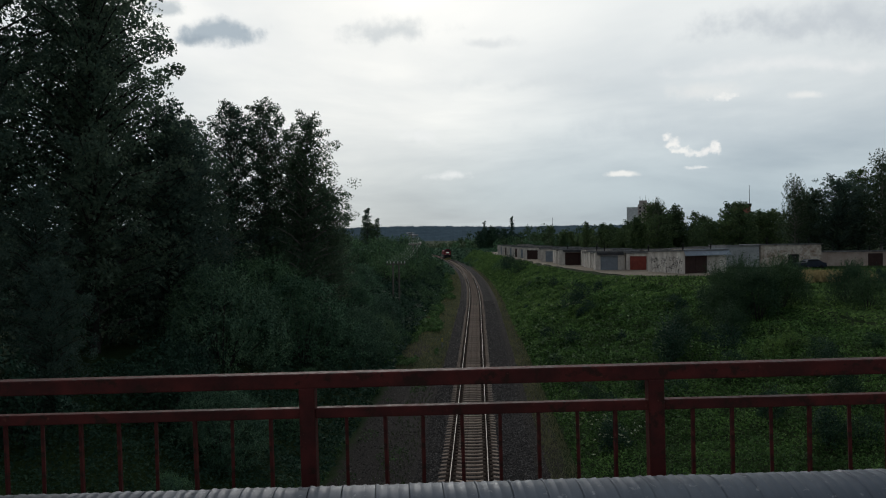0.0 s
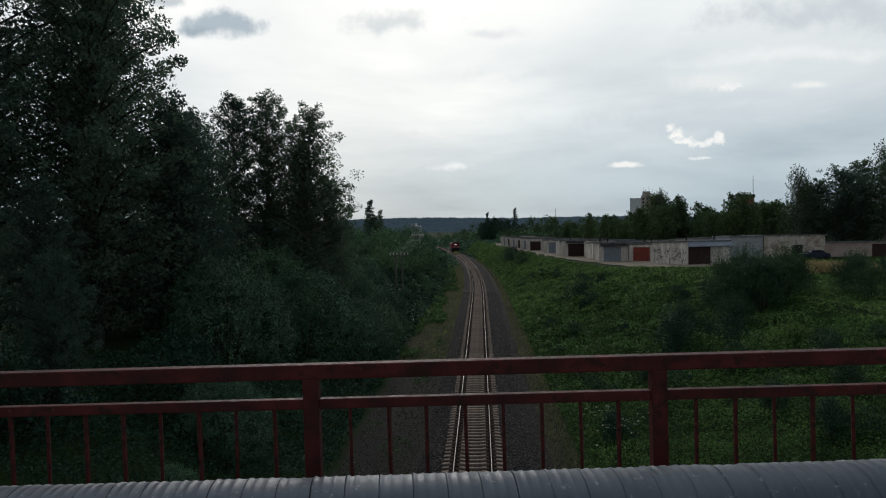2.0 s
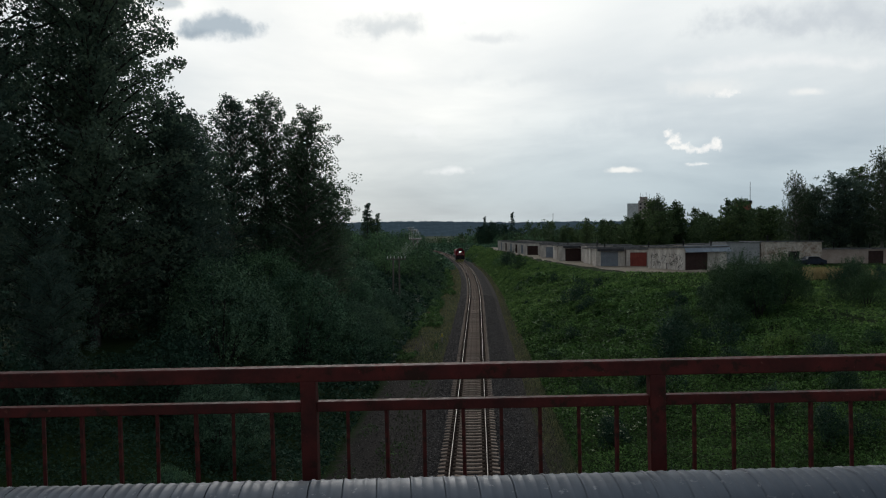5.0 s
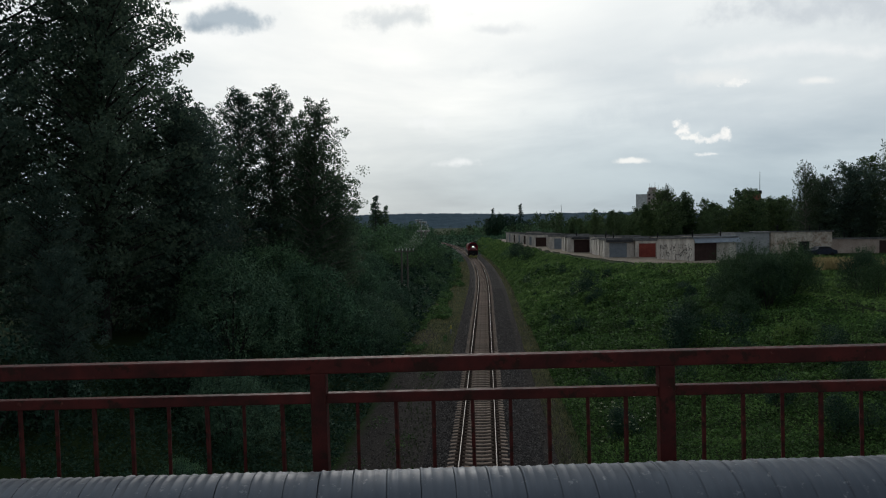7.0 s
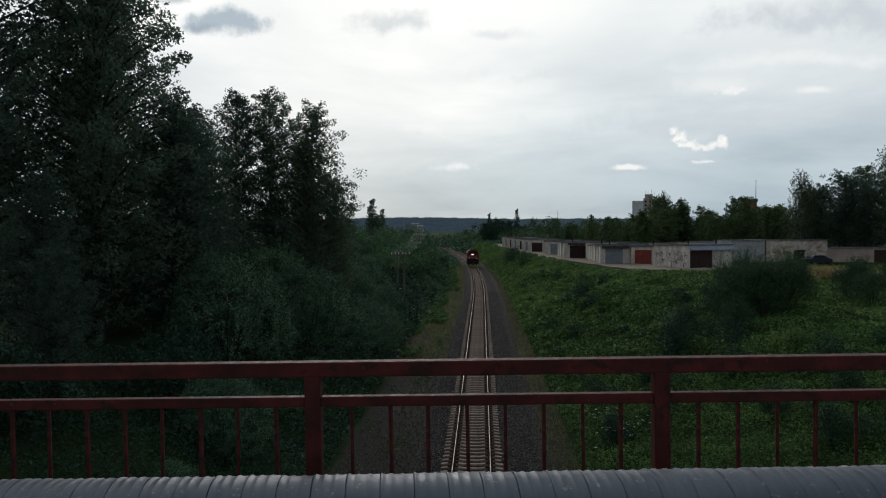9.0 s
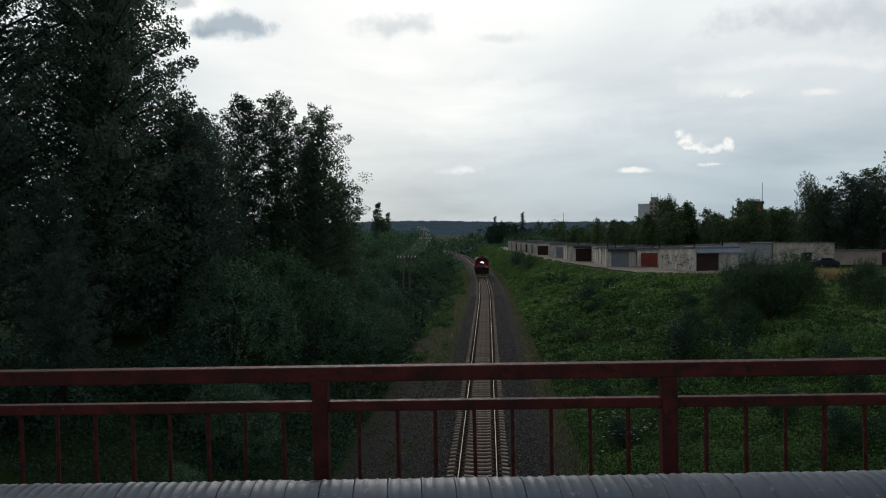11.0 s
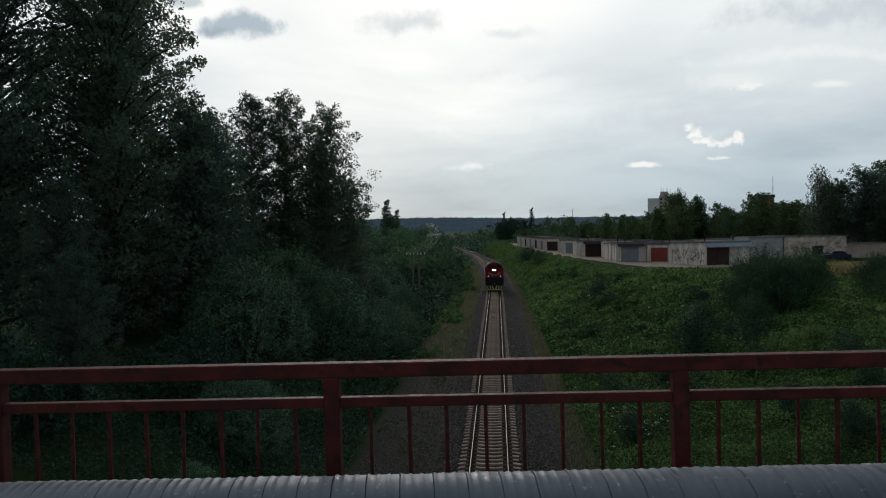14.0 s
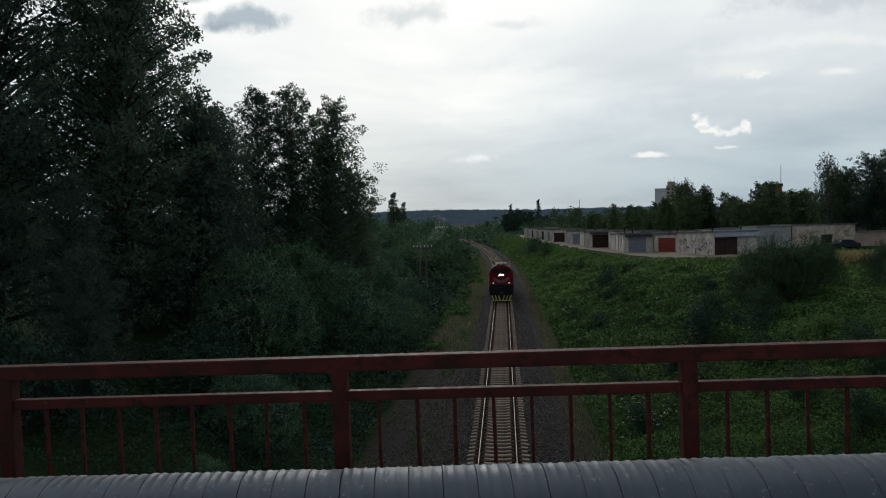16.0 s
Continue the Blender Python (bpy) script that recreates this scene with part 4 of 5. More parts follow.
def weeds(name, label, seed, n, y0, y1, u0, u1, material, size=0.0042, tall=1.0, power=1.5, keep=None):
    """Broad leaves over a stretch of bank, finer close to the bridge."""
    rng = np.random.default_rng(seed)
    q = rng.uniform(0, 1, n)
    a, b = y0 ** (1 - power), y1 ** (1 - power)
    y = (a + (b - a) * q) ** (1 / (1 - power))
    lo = u0(y) if callable(u0) else u0
    hi = u1(y) if callable(u1) else u1
    u = lo + (hi - lo) * rng.uniform(0, 1, n)
    x = track_x(y) + u
    if keep is not None:
        k = keep(x, y, u)
        x, y, u = x[k], y[k], u[k]
        n = len(x)
    top = np.interp(y, EDGE_Y, EDGE_U)
    h = weed_height(x, y) * tall * np.clip((top - 1.0 - u) / 5.0, 0.12, 1)
    z = land(x, y) + h * rng.uniform(0, 1, n) ** 0.55
    p = np.stack([x, y, z], -1)
    t = rng.normal(size=(n, 3)) * np.array([1, 1, 0.6])
    t /= np.linalg.norm(t, axis=1)[:, None]
    nn = rng.normal(size=(n, 3)) * 0.8 + np.array([0, -0.1, 1.0])
    bb = np.cross(nn, t)
    bb /= np.linalg.norm(bb, axis=1)[:, None] + 1e-9
    s = (y * size * rng.uniform(0.6, 1.4, n))[:, None]
    v = np.stack([p - t * s * 0.5, p + bb * s * 0.3, p + t * s * 0.5, p - bb * s * 0.3], 1).reshape(-1, 3)
    ob = new(name, raw_mesh(name, v, np.arange(n * 4).reshape(-1, 4), material))
    return tagged(ob, label, "weeds", kind="stuff")


def right_top(y):
    return np.interp(y, EDGE_Y, EDGE_U) - 0.6


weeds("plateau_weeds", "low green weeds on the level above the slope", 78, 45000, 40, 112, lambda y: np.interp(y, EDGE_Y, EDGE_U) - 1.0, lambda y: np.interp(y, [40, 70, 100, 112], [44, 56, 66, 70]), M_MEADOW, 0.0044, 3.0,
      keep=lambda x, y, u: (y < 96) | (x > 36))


weeds("slope_weeds", "dense leafy green weeds on the cutting slope", 71, 165000, 21, 88, 4.7, right_top, M_WEED, 0.0036)
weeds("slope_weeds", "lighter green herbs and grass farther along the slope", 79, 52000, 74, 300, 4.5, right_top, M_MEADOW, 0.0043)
weeds("slope_weeds", "rough dark growth along the far line", 86, 16000, 250, 520, 3.4, 40, M_LEAF_SHRUB, 0.0036, 1.6)
weeds("slope_weeds", "rough dark growth along the far curve", 87, 16000, 200, 520, -30, -3.2, M_LEAF_SHRUB, 0.0036, 1.6)
weeds("slope_weeds", "tall darker herbs among the weeds", 72, 34000, 21, 120, 6.0, right_top, M_WEED, 0.0042, 1.7,
      keep=lambda x, y, u: np.sin(x * 0.45 + 2.0 * np.sin(y * 0.13)) * np.cos(y * 0.21 + 0.4 * x) > 0.15)
# shade of the bank is painted in by the dark leaf colour
weeds("slope_weeds", "dense leafy weeds, the bank's shade put into their dark green", 73, 80000, 21, 300, lambda y: -17.0 + 0 * y, -6.2, M_LEAF_DIM, 0.0044, 1.2)
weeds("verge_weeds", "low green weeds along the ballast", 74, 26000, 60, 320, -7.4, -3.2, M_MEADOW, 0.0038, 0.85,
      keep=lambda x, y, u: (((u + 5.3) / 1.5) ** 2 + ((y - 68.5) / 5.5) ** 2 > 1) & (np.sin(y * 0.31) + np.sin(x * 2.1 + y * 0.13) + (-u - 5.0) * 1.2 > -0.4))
weeds("verge_weeds", "sparse green weeds on the bare track side", 77, 9000, 22, 60, -7.4, -2.6, M_WEED, 0.0028, 0.45,
      keep=lambda x, y, u: np.sin(x * 1.9) * np.cos(y * 0.8) + 0.5 * np.sin(y * 0.37 + 1.0) + (u < -6.2) * 1.3 > 0.72)


def grass(name, label, seed, n, place, material, tall):
    """Single bent blades."""
    rng = np.random.default_rng(seed)
    x, y = place(rng, n)
    n = len(x)
    z = land(x, y) - 0.02
    h = tall * rng.uniform(0.5, 1.2, n)
    az = rng.uniform(0, math.tau, n)
    w = np.maximum(0.012, y * 0.00045)
    d = np.stack([np.cos(az), np.sin(az), 0 * az], -1)
    s = np.stack([-np.sin(az), np.cos(az), 0 * az], -1)
    p = np.stack([x, y, z], -1)
    up = np.array([0, 0, 1.0])
    a, b = p - s * w[:, None], p + s * w[:, None]
    c = p + up * (h * 0.6)[:, None] + d * (h * 0.12)[:, None]
    e = p + up * h[:, None] + d * (h * 0.42)[:, None]
    v = np.stack([a, b, c + s * w[:, None] * 0.7, e], 1).reshape(-1, 3)
    ob = new(name, raw_mesh(name, v, np.arange(n * 4).reshape(-1, 4), material))
    return tagged(ob, label, "grass", kind="stuff")


def along_track(u0, u1, y0, y1):
    def place(rng, n):
        y = y0 * (y1 / y0) ** rng.uniform(0, 1, n)
        return track_x(y) + rng.uniform(u0, u1, n), y
    return place


grass("verge_grass", "short rough grass beside the foot trail", 81, 14000, along_track(3.5, 4.7, 21, 240), M_VERGE, 0.2)
grass("verge_grass", "rough grass on the verge of the line", 82, 16000, along_track(-6.8, -2.4, 56, 240), M_VERGE, 0.2)
grass("verge_grass", "thin grass on the gravelly slope beside the ballast", 85, 900, along_track(-4.2, -2.6, 21, 62), M_GRASS, 0.18)


def plateau_place(rng, n):
    x, y = rng.uniform(19, 75, n), rng.uniform(70, 118, n)
    k = (y < 96.5) | (x > 37)
    return x[k], y[k]


grass("plateau_grass", "rough grass on the level above the cutting", 83, 26000, plateau_place, M_GRASS, 0.35)


def dry_place(rng, n):
    return rng.normal(37.8, 2.0, n), rng.normal(85, 1.8, n)


grass("dry_grass", "patch of tall dry yellow grass", 84, 5000, dry_place, M_DRYGRASS, 1.1)


def umbels():
    """Pale flower heads, flat clusters of little plates on stalks."""
    rng = np.random.default_rng(91)
    for cx, cy, n, spread in ((6.3, 34.0, 26, 0.6), (5.8, 37.0, 12, 0.7), (9.5, 84, 22, 2.5), (12.5, 52, 14, 2.0)):
        bm = bmesh.new()
        for _ in range(n):
            x, y = cx + rng.normal() * spread, cy + rng.normal() * spread
            z = float(land(x, y)) + 0.75 + rng.uniform(0, 0.4)
            for _k in range(7):
                dx, dy = rng.normal() * 0.05, rng.normal() * 0.05
                r = 0.016 + cy * 0.00035
                ring = [bm.verts.new((x + dx + r * math.cos(j * math.tau / 5), y + dy + r * math.sin(j * math.tau / 5), z + rng.uniform(-0.02, 0.02))) for j in range(5)]
                bm.faces.new(ring)
        ob = link_mesh("flower_patch", bm, M_FLOWER)
        tagged(ob, "loose patch of pale umbel flowers", "flowers", kind="stuff")


umbels()

# ---- dirt road and garages ----
M_PLASTER = worn("weathered_white_plaster", (0.40, 0.35, 0.31), (0.80, 0.75, 0.69), 0.8, 0.9, fine=5, stretch=(1.6, 1.6, 0.35))
M_PLASTER2 = worn("grey_block_wall", (0.30, 0.31, 0.32), (0.44, 0.45, 0.46), 0.8, 0.9, fine=5)


def patchy_brick():
    m = Mat("patchy_silicate_brick", 0.9)
    a, b = m.noise(0.8, 6, 0.7), m.noise(2.5, 5, 0.75)
    base = m.ramp(a, [(0.36, (0.26, 0.17, 0.13)), (0.46, (0.46, 0.38, 0.32)), (0.60, (0.68, 0.62, 0.55))])
    m.col(m.mix(1.0, base, m.ramp(b, [(0.3, (0.6, 0.58, 0.56)), (0.6, (1.05, 1.05, 1.05))]), "MULTIPLY"))
    m.bump(b, 0.3, 0.02)
    return m.m


M_BRICKOLD = patchy_brick()
M_BROWNWALL = worn("brownish_wall", (0.34, 0.26, 0.22), (0.50, 0.41, 0.36), 0.5, 0.9, fine=6)
M_ROOFING = worn("grey_roofing_felt", (0.020, 0.020, 0.022), (0.062, 0.062, 0.066), 0.7, 0.9, fine=5)
M_ROOFMETAL = worn("blue_grey_sheet_roof", (0.25, 0.29, 0.35), (0.36, 0.40, 0.46), 0.6, 0.5, 0.2, fine=5)
M_DOOR_GREY = worn("grey_blue_gate_paint", (0.20, 0.23, 0.27), (0.27, 0.30, 0.34), 1.5, 0.6, fine=9)
M_DOOR_RED = worn("faded_red_gate_paint", (0.22, 0.052, 0.042), (0.30, 0.075, 0.058), 1.5, 0.6, fine=9)
M_DOOR_DARK = worn("dark_brown_gate_paint", (0.040, 0.024, 0.022), (0.065, 0.036, 0.032), 1.5, 0.6, fine=9)
M_FLASHING = worn("weathered_roof_flashing", (0.07, 0.07, 0.072), (0.30, 0.30, 0.30), 0.8, 0.7, fine=5)
M_BLACK = worn("black_paint", (0.012, 0.012, 0.013), (0.028, 0.028, 0.03), 4, 0.6)


def build_road():
    ys = np.arange(96, 330, 3.0)
    near = np.interp(ys, [96, 100, 125, 153, 193, 240, 330], [20.6, 19.4, 14.6, 12.2, 10.2, 9.5, 9.5])
    near = near + track_x(ys)
    width = np.interp(ys, [96, 110, 140, 200, 330], [14, 10, 6, 5, 5])
    cols = 7
    v, f = [], []
    for k, y in enumerate(ys):
        for j in range(cols):
            x = near[k] + width[k] * j / (cols - 1) + (0.35 * math.sin(y * 0.7) if j == 0 else 0)
            v.append((x, y, float(land(x, y)) + 0.07 + 0.02 * math.sin(x * 2 + y)))
    for k in range(len(ys) - 1):
        for j in range(cols - 1):
            o = k * cols + j
            f.append((o, o + 1, o + cols + 1, o + cols))
    tagged(new("road", raw_mesh("road", v, f, M_ROAD)), "pale trodden dirt road before the garages", "road", kind="structure")


build_road()


def garage(label, x, y, turn, w, d, h, door, door_mat, wall, roof=M_ROOFING, fascia=None, z=PLATEAU, slope=0.25, ribs=True, top=None):
    """A lock-up: front in the local plane y = 0. door: (from, to, height) along the front, or None."""
    g = thing("garage", label, "garage", "row of garages", pose(x, y, z - 0.15, 0, 0, turn))
    h += 0.15
    t = 0.25
    if door:
        a, b, dh = door
        dh += 0.15
        front = boxes((0, 0, 0, a, t, h), (b, 0, 0, w, t, h), (a, 0, dh, b, t, h))
    else:
        front = boxes((0, 0, 0, w, t, h))
    part("front_wall", front, wall, g)
    hb = h - slope
    for x0 in (0, w - t):
        bm = bmesh.new()
        vs = [bm.verts.new(p) for p in ((x0, t, 0), (x0 + t, t, 0), (x0 + t, d, 0), (x0, d, 0), (x0, t, h), (x0 + t, t, h), (x0 + t, d, hb), (x0, d, hb))]
        for q in ((0, 3, 2, 1), (4, 5, 6, 7), (0, 1, 5, 4), (1, 2, 6, 5), (2, 3, 7, 6), (3, 0, 4, 7)):
            bm.faces.new([vs[i] for i in q])
        part("side_wall", bm, wall, g)
    part("back_wall", boxes((t, d - t, 0, w - t, d, hb)), wall, g)
    bm = bmesh.new()
    o = 0.18
    vs = [bm.verts.new(p) for p in ((-o, -o, h + 0.01), (w + o, -o, h + 0.01), (w + o, d + o, hb + 0.01), (-o, d + o, hb + 0.01), (-o, -o, h + 0.16), (w + o, -o, h + 0.16), (w + o, d + o, hb + 0.16), (-o, d + o, hb + 0.16))]
    for q in ((0, 3, 2, 1), (4, 5, 6, 7), (0, 1, 5, 4), (1, 2, 6, 5), (2, 3, 7, 6), (3, 0, 4, 7)):
        bm.faces.new([vs[i] for i in q])
    part("roof", bm, top or roof, g)
    part("roof_edge", boxes((-o, -o - 0.03, h + 0.03, w + o, -o, h + 0.18)), M_FLASHING, g, "pale sheet roof edge")
    part("roof_edge", boxes((-o - 0.03, -o, hb + 0.02, -o, d + o, hb + 0.14)) if abs(slope) < 0.01 else side_strip(-o, d + o, h, hb, o), M_FLASHING, g, "pale sheet roof edge")
    for k in range(1, 3) if ribs else ():
        part("pilaster", boxes((-0.09, d * k / 3 - 0.15, 0, 0.0, d * k / 3 + 0.15, hb - 0.02)), wall, g)
    if door:
        gate = part("gate", boxes((a, 0.10, 0.15, b, 0.16, dh)), door_mat, g)
        mid = (a + b) / 2
        part("batten", boxes((mid - 0.03, 0.07, 0.15, mid + 0.03, 0.10, dh), (a, 0.075, 0.9, b, 0.10, 0.97), (a, 0.075, dh - 0.12, b, 0.10, dh - 0.05)), door_mat, gate)
    if fascia:
        bm = bmesh.new()
        f0, f1, drop = fascia
        vs = [bm.verts.new(p) for p in ((f0, -0.55, h - drop), (f1, -0.55, h - drop), (f1, 0.0, h + 0.17), (f0, 0.0, h + 0.17), (f0, -0.55, h - drop + 0.06), (f1, -0.55, h - drop + 0.06), (f1, 0.05, h + 0.24), (f0, 0.05, h + 0.24))]
        for q in ((0, 3, 2, 1), (4, 5, 6, 7), (0, 1, 5, 4), (1, 2, 6, 5), (2, 3, 7, 6), (3, 0, 4, 7)):
            bm.faces.new([vs[i] for i in q])
        part("canopy", bm, M_ROOFMETAL if roof is M_ROOFMETAL else roof, g)
    return g


def side_strip(x, d, h, hb, o):
    """A thin strip along the sloping side edge of a roof."""
    bm = bmesh.new()
    vs = [bm.verts.new(p) for p in ((x - 0.03, -o, h + 0.03), (x, -o, h + 0.03), (x, d, hb + 0.03), (x - 0.03, d, hb + 0.03), (x - 0.03, -o, h + 0.17), (x, -o, h + 0.17), (x, d, hb + 0.17), (x - 0.03, d, hb + 0.17))]
    for q in ((0, 3, 2, 1), (4, 5, 6, 7), (0, 1, 5, 4), (1, 2, 6, 5), (2, 3, 7, 6), (3, 0, 4, 7)):
        bm.faces.new([vs[i] for i in q])
    return bm


def graffiti(g, face, rows, material=None):
    """Blurred scrawl on a wall as thin raised strokes: rows of u, z, length, angle. face: 'left' or 'front'."""
    bm = bmesh.new()
    for u, z, ln, ang in rows:
        c, s = math.cos(ang), math.sin(ang)
        w = 0.03
        pts = [(-ln / 2 * c + w * s, -ln / 2 * s - w * c), (ln / 2 * c + w * s, ln / 2 * s - w * c), (ln / 2 * c - w * s, ln / 2 * s + w * c), (-ln / 2 * c - w * s, -ln / 2 * s + w * c)]
        if face == "left":
            bm.faces.new([bm.verts.new((-0.006, u + a, z + b)) for a, b in pts])
        else:
            bm.faces.new([bm.verts.new((u + a, -0.006, z + b)) for a, b in pts])
    part("scrawl", bm, material or M_BLACK, g, "painted scrawl on the wall")["kind"] = "stuff"


def build_garages():
    rng = random.Random(17)
    big = garage("white plastered garage with scrawled side wall and dark gate", 27.7, 101.7, 28, 7.6, 7.2, 3.1, (0.12, 4.1, 2.45), M_DOOR_DARK, M_PLASTER, M_ROOFMETAL, (-0.2, 8.0, 0.62), slope=0.2, ribs=False, top=M_ROOFING)
    graffiti(big, "left", [(rng.uniform(0.4, 6.8), rng.uniform(0.7, 2.3), rng.uniform(0.25, 0.7), rng.choice((0.2, 1.4, 1.6, 1.9, 2.4))) for _ in range(95)])
    graffiti(big, "left", [(u, 0.5, 0.7, 1.57) for u in (1.0, 1.1, 3.4, 3.5, 4.9)])
    garage("white garage with a red gate", 22.4, 114.0, 1, 3.9, 6.2, 2.55, (0.55, 3.05, 2.15), M_DOOR_RED, M_PLASTER)
    garage("pale garage with a grey blue gate", 17.9, 114.6, -3, 4.4, 6.4, 2.75, (0.75, 3.35, 2.3), M_DOOR_GREY, M_PLASTER, fascia=(0.2, 4.2, 0.4))
    for k, (x, y, w, h) in enumerate(((18.1, 121.2, 4.4, 2.7), (18.4, 127.6, 4.4, 2.95), (22.8, 121, 4.2, 2.6), (27, 117, 4.3, 2.8), (31.5, 117, 4.4, 2.7), (23, 128, 4.4, 2.8), (28, 128, 4.5, 2.8), (33, 126, 4.4, 3.0), (38, 134, 5, 3.0))):
        garage("pale garage with a flat grey felt roof", x, y, rng.uniform(-2, 2), w, 6.2, h, (0.8, 3.4, 2.2), M_DOOR_GREY, M_PLASTER2 if k % 3 == 2 else M_PLASTER)
    garage("pale garage with a dark brown gate", 14.6, 135.2, -4, 4.3, 6.0, 2.75, (1.1, 3.9, 2.3), M_DOOR_DARK, M_PLASTER, fascia=(0.7, 4.2, 0.35))
    for x, y, dm, h in ((14.8, 141.4, M_DOOR_GREY, 2.8), (19.2, 135.2, M_DOOR_RED, 2.7), (18.7, 142, M_DOOR_GREY, 2.9), (23.5, 137, M_DOOR_GREY, 2.8)):
        garage("pale garage with a flat grey felt roof", x, y, rng.uniform(-3, 3), 4.2, 6.0, h, (0.8, 3.4, 2.2), dm, M_PLASTER)
    garage("pale garage with a grey gate", 12.8, 152.5, -6, 3.8, 6.2, 2.6, (1.0, 3.4, 2.2), M_DOOR_GREY, M_PLASTER)
    garage("pale garage with a flat grey felt roof", 13.2, 159.2, -6, 3.8, 6.2, 2.7, (1.0, 3.4, 2.2), M_DOOR_GREY, M_PLASTER)
    garage("pale garage with a flat grey felt roof", 16.5, 153, -6, 4.2, 6.2, 2.9, (1.0, 3.4, 2.2), M_DOOR_GREY, M_PLASTER2)
    for k in range(6):
        y = 170 + 9.5 * k
        x = 10.3 - 0.075 * (y - 170) + float(track_x(y) - track_x(170)) * 0.4
        garage("small pale garage with a dark gate", x, y, -8 - k, 3.8, 6.2, 2.5 + 0.2 * rng.random(), (0.9, 3.3, 2.1), M_DOOR_DARK if k % 2 == 0 else M_DOOR_GREY, M_PLASTER)
        if k < 5:
            garage("small pale garage with a flat felt roof", x + 4.4, y + 1, -8 - k, 4, 6.2, 2.6 + 0.3 * rng.random(), (0.9, 3.3, 2.1), M_DOOR_GREY, M_PLASTER)
    # long store walls beyond the shrubs
    garage("long grey block storehouse with a flat roof", 38.4, 117.5, 0, 5.0, 8, 3.45, None, None, M_PLASTER2, M_ROOFMETAL, slope=0.1)
    old = garage("long patchy brick storehouse with peeling paint", 43.6, 117.5, 2, 9.3, 8, 3.55, (4.2, 5.9, 2.1), M_BLACK, M_BRICKOLD, M_ROOFING, slope=0.1)
    graffiti(old, "front", [(rng.uniform(0.5, 8.8), rng.uniform(1.2, 3.2), rng.uniform(0.2, 0.6), rng.uniform(0, 3)) for _ in range(40)], M_PLASTER)
    low = garage("long low brown storehouse", 53.2, 122.0, 2, 20, 8, 2.25, (9, 11.4, 2.0), M_DOOR_DARK, M_BROWNWALL, M_ROOFING, slope=0.1)
    # flues on the roofs
    for x, y, z in ((50.2, 119.5, 8.0), (51.6, 119.2, 8.0), (26.5, 117.5, 7.1), (19.6, 116.5, 7.1), (32.5, 106, 7.5), (58, 125, 6.8), (19.5, 123.5, 7.1), (20.6, 130, 7.3), (16.4, 137, 7.1), (45.2, 119.2, 8.0), (63.5, 124.5, 6.6), (28.2, 104.2, 7.5)):
        f = thing("flue_pipe", "thin dark metal flue on a garage roof", "flue", "roof flues", pose(x, y, z))
        part("pipe", tube(bmesh.new(), (0, 0, -0.4), (0, 0, 1.0), 0.09, 0.09, 8), M_BLACK, f)
        part("cap", tube(bmesh.new(), (0, 0, 1.05), (0, 0, 1.12), 0.16, 0.05, 8), M_BLACK, f)


build_garages()


# ---- parked car by the storehouse ----
M_CARPAINT = worn("dark_blue_car_paint", (0.02, 0.026, 0.045), (0.03, 0.038, 0.06), 2, 0.3)
M_GLASSDARK = worn("dark_glass", (0.02, 0.022, 0.025), (0.03, 0.032, 0.036), 2, 0.12)
M_TYRE = worn("black_tyre_rubber", (0.015, 0.015, 0.015), (0.028, 0.028, 0.028), 4, 0.9)


def build_car():
    c = thing("car", "small dark blue car parked on the grass", "car", m=pose(49.3, 113.5, PLATEAU + 0.02, 0, 0, 8))
    prof = [(-2.1, 0.35), (-2.1, 0.75), (-1.9, 0.9), (-1.1, 0.98), (-0.55, 1.42), (0.85, 1.45), (1.55, 1.0), (2.05, 0.92), (2.12, 0.7), (2.1, 0.35)]
    bm = bmesh.new()
    rings = [[bm.verts.new((x, s * (0.84 - 0.12 * max(0, z - 0.95) / 0.5), z)) for x, z in prof] for s in (-1, 1)]
    n = len(prof)
    for k in range(n):
        bm.faces.new((rings[0][k], rings[0][(k + 1) % n], rings[1][(k + 1) % n], rings[1][k]))
    bm.faces.new(rings[0][::-1])
    bm.faces.new(rings[1])
    part("body", bm, M_CARPAINT, c)
    part("side_window", boxes((-0.75, -0.79, 1.0, 1.05, -0.74, 1.36)), M_GLASSDARK, c)
    part("windscreen", boxes((-1.02, -0.62, 1.02, -0.9, 0.62, 1.12)), M_GLASSDARK, c)
    for wx in (-1.3, 1.3):
        for wy in (-0.78, 0.78):
            w = part("wheel", tube(bmesh.new(), (wx, wy - 0.09, 0.3), (wx, wy + 0.09, 0.3), 0.3, 0.3, 16), M_TYRE, c)


build_car()

# ---- far buildings ----
M_PANEL = worn("pale_wall_panels", (0.60, 0.61, 0.62), (0.72, 0.73, 0.73), 0.05, 0.9, fine=0.6)
M_PANELBROWN = worn("brownish_wall_panels", (0.36, 0.31, 0.29), (0.46, 0.40, 0.37), 0.05, 0.9, fine=0.6)
M_BRICK = worn("red_brick", (0.22, 0.095, 0.070), (0.30, 0.13, 0.095), 0.3, 0.9, fine=3)


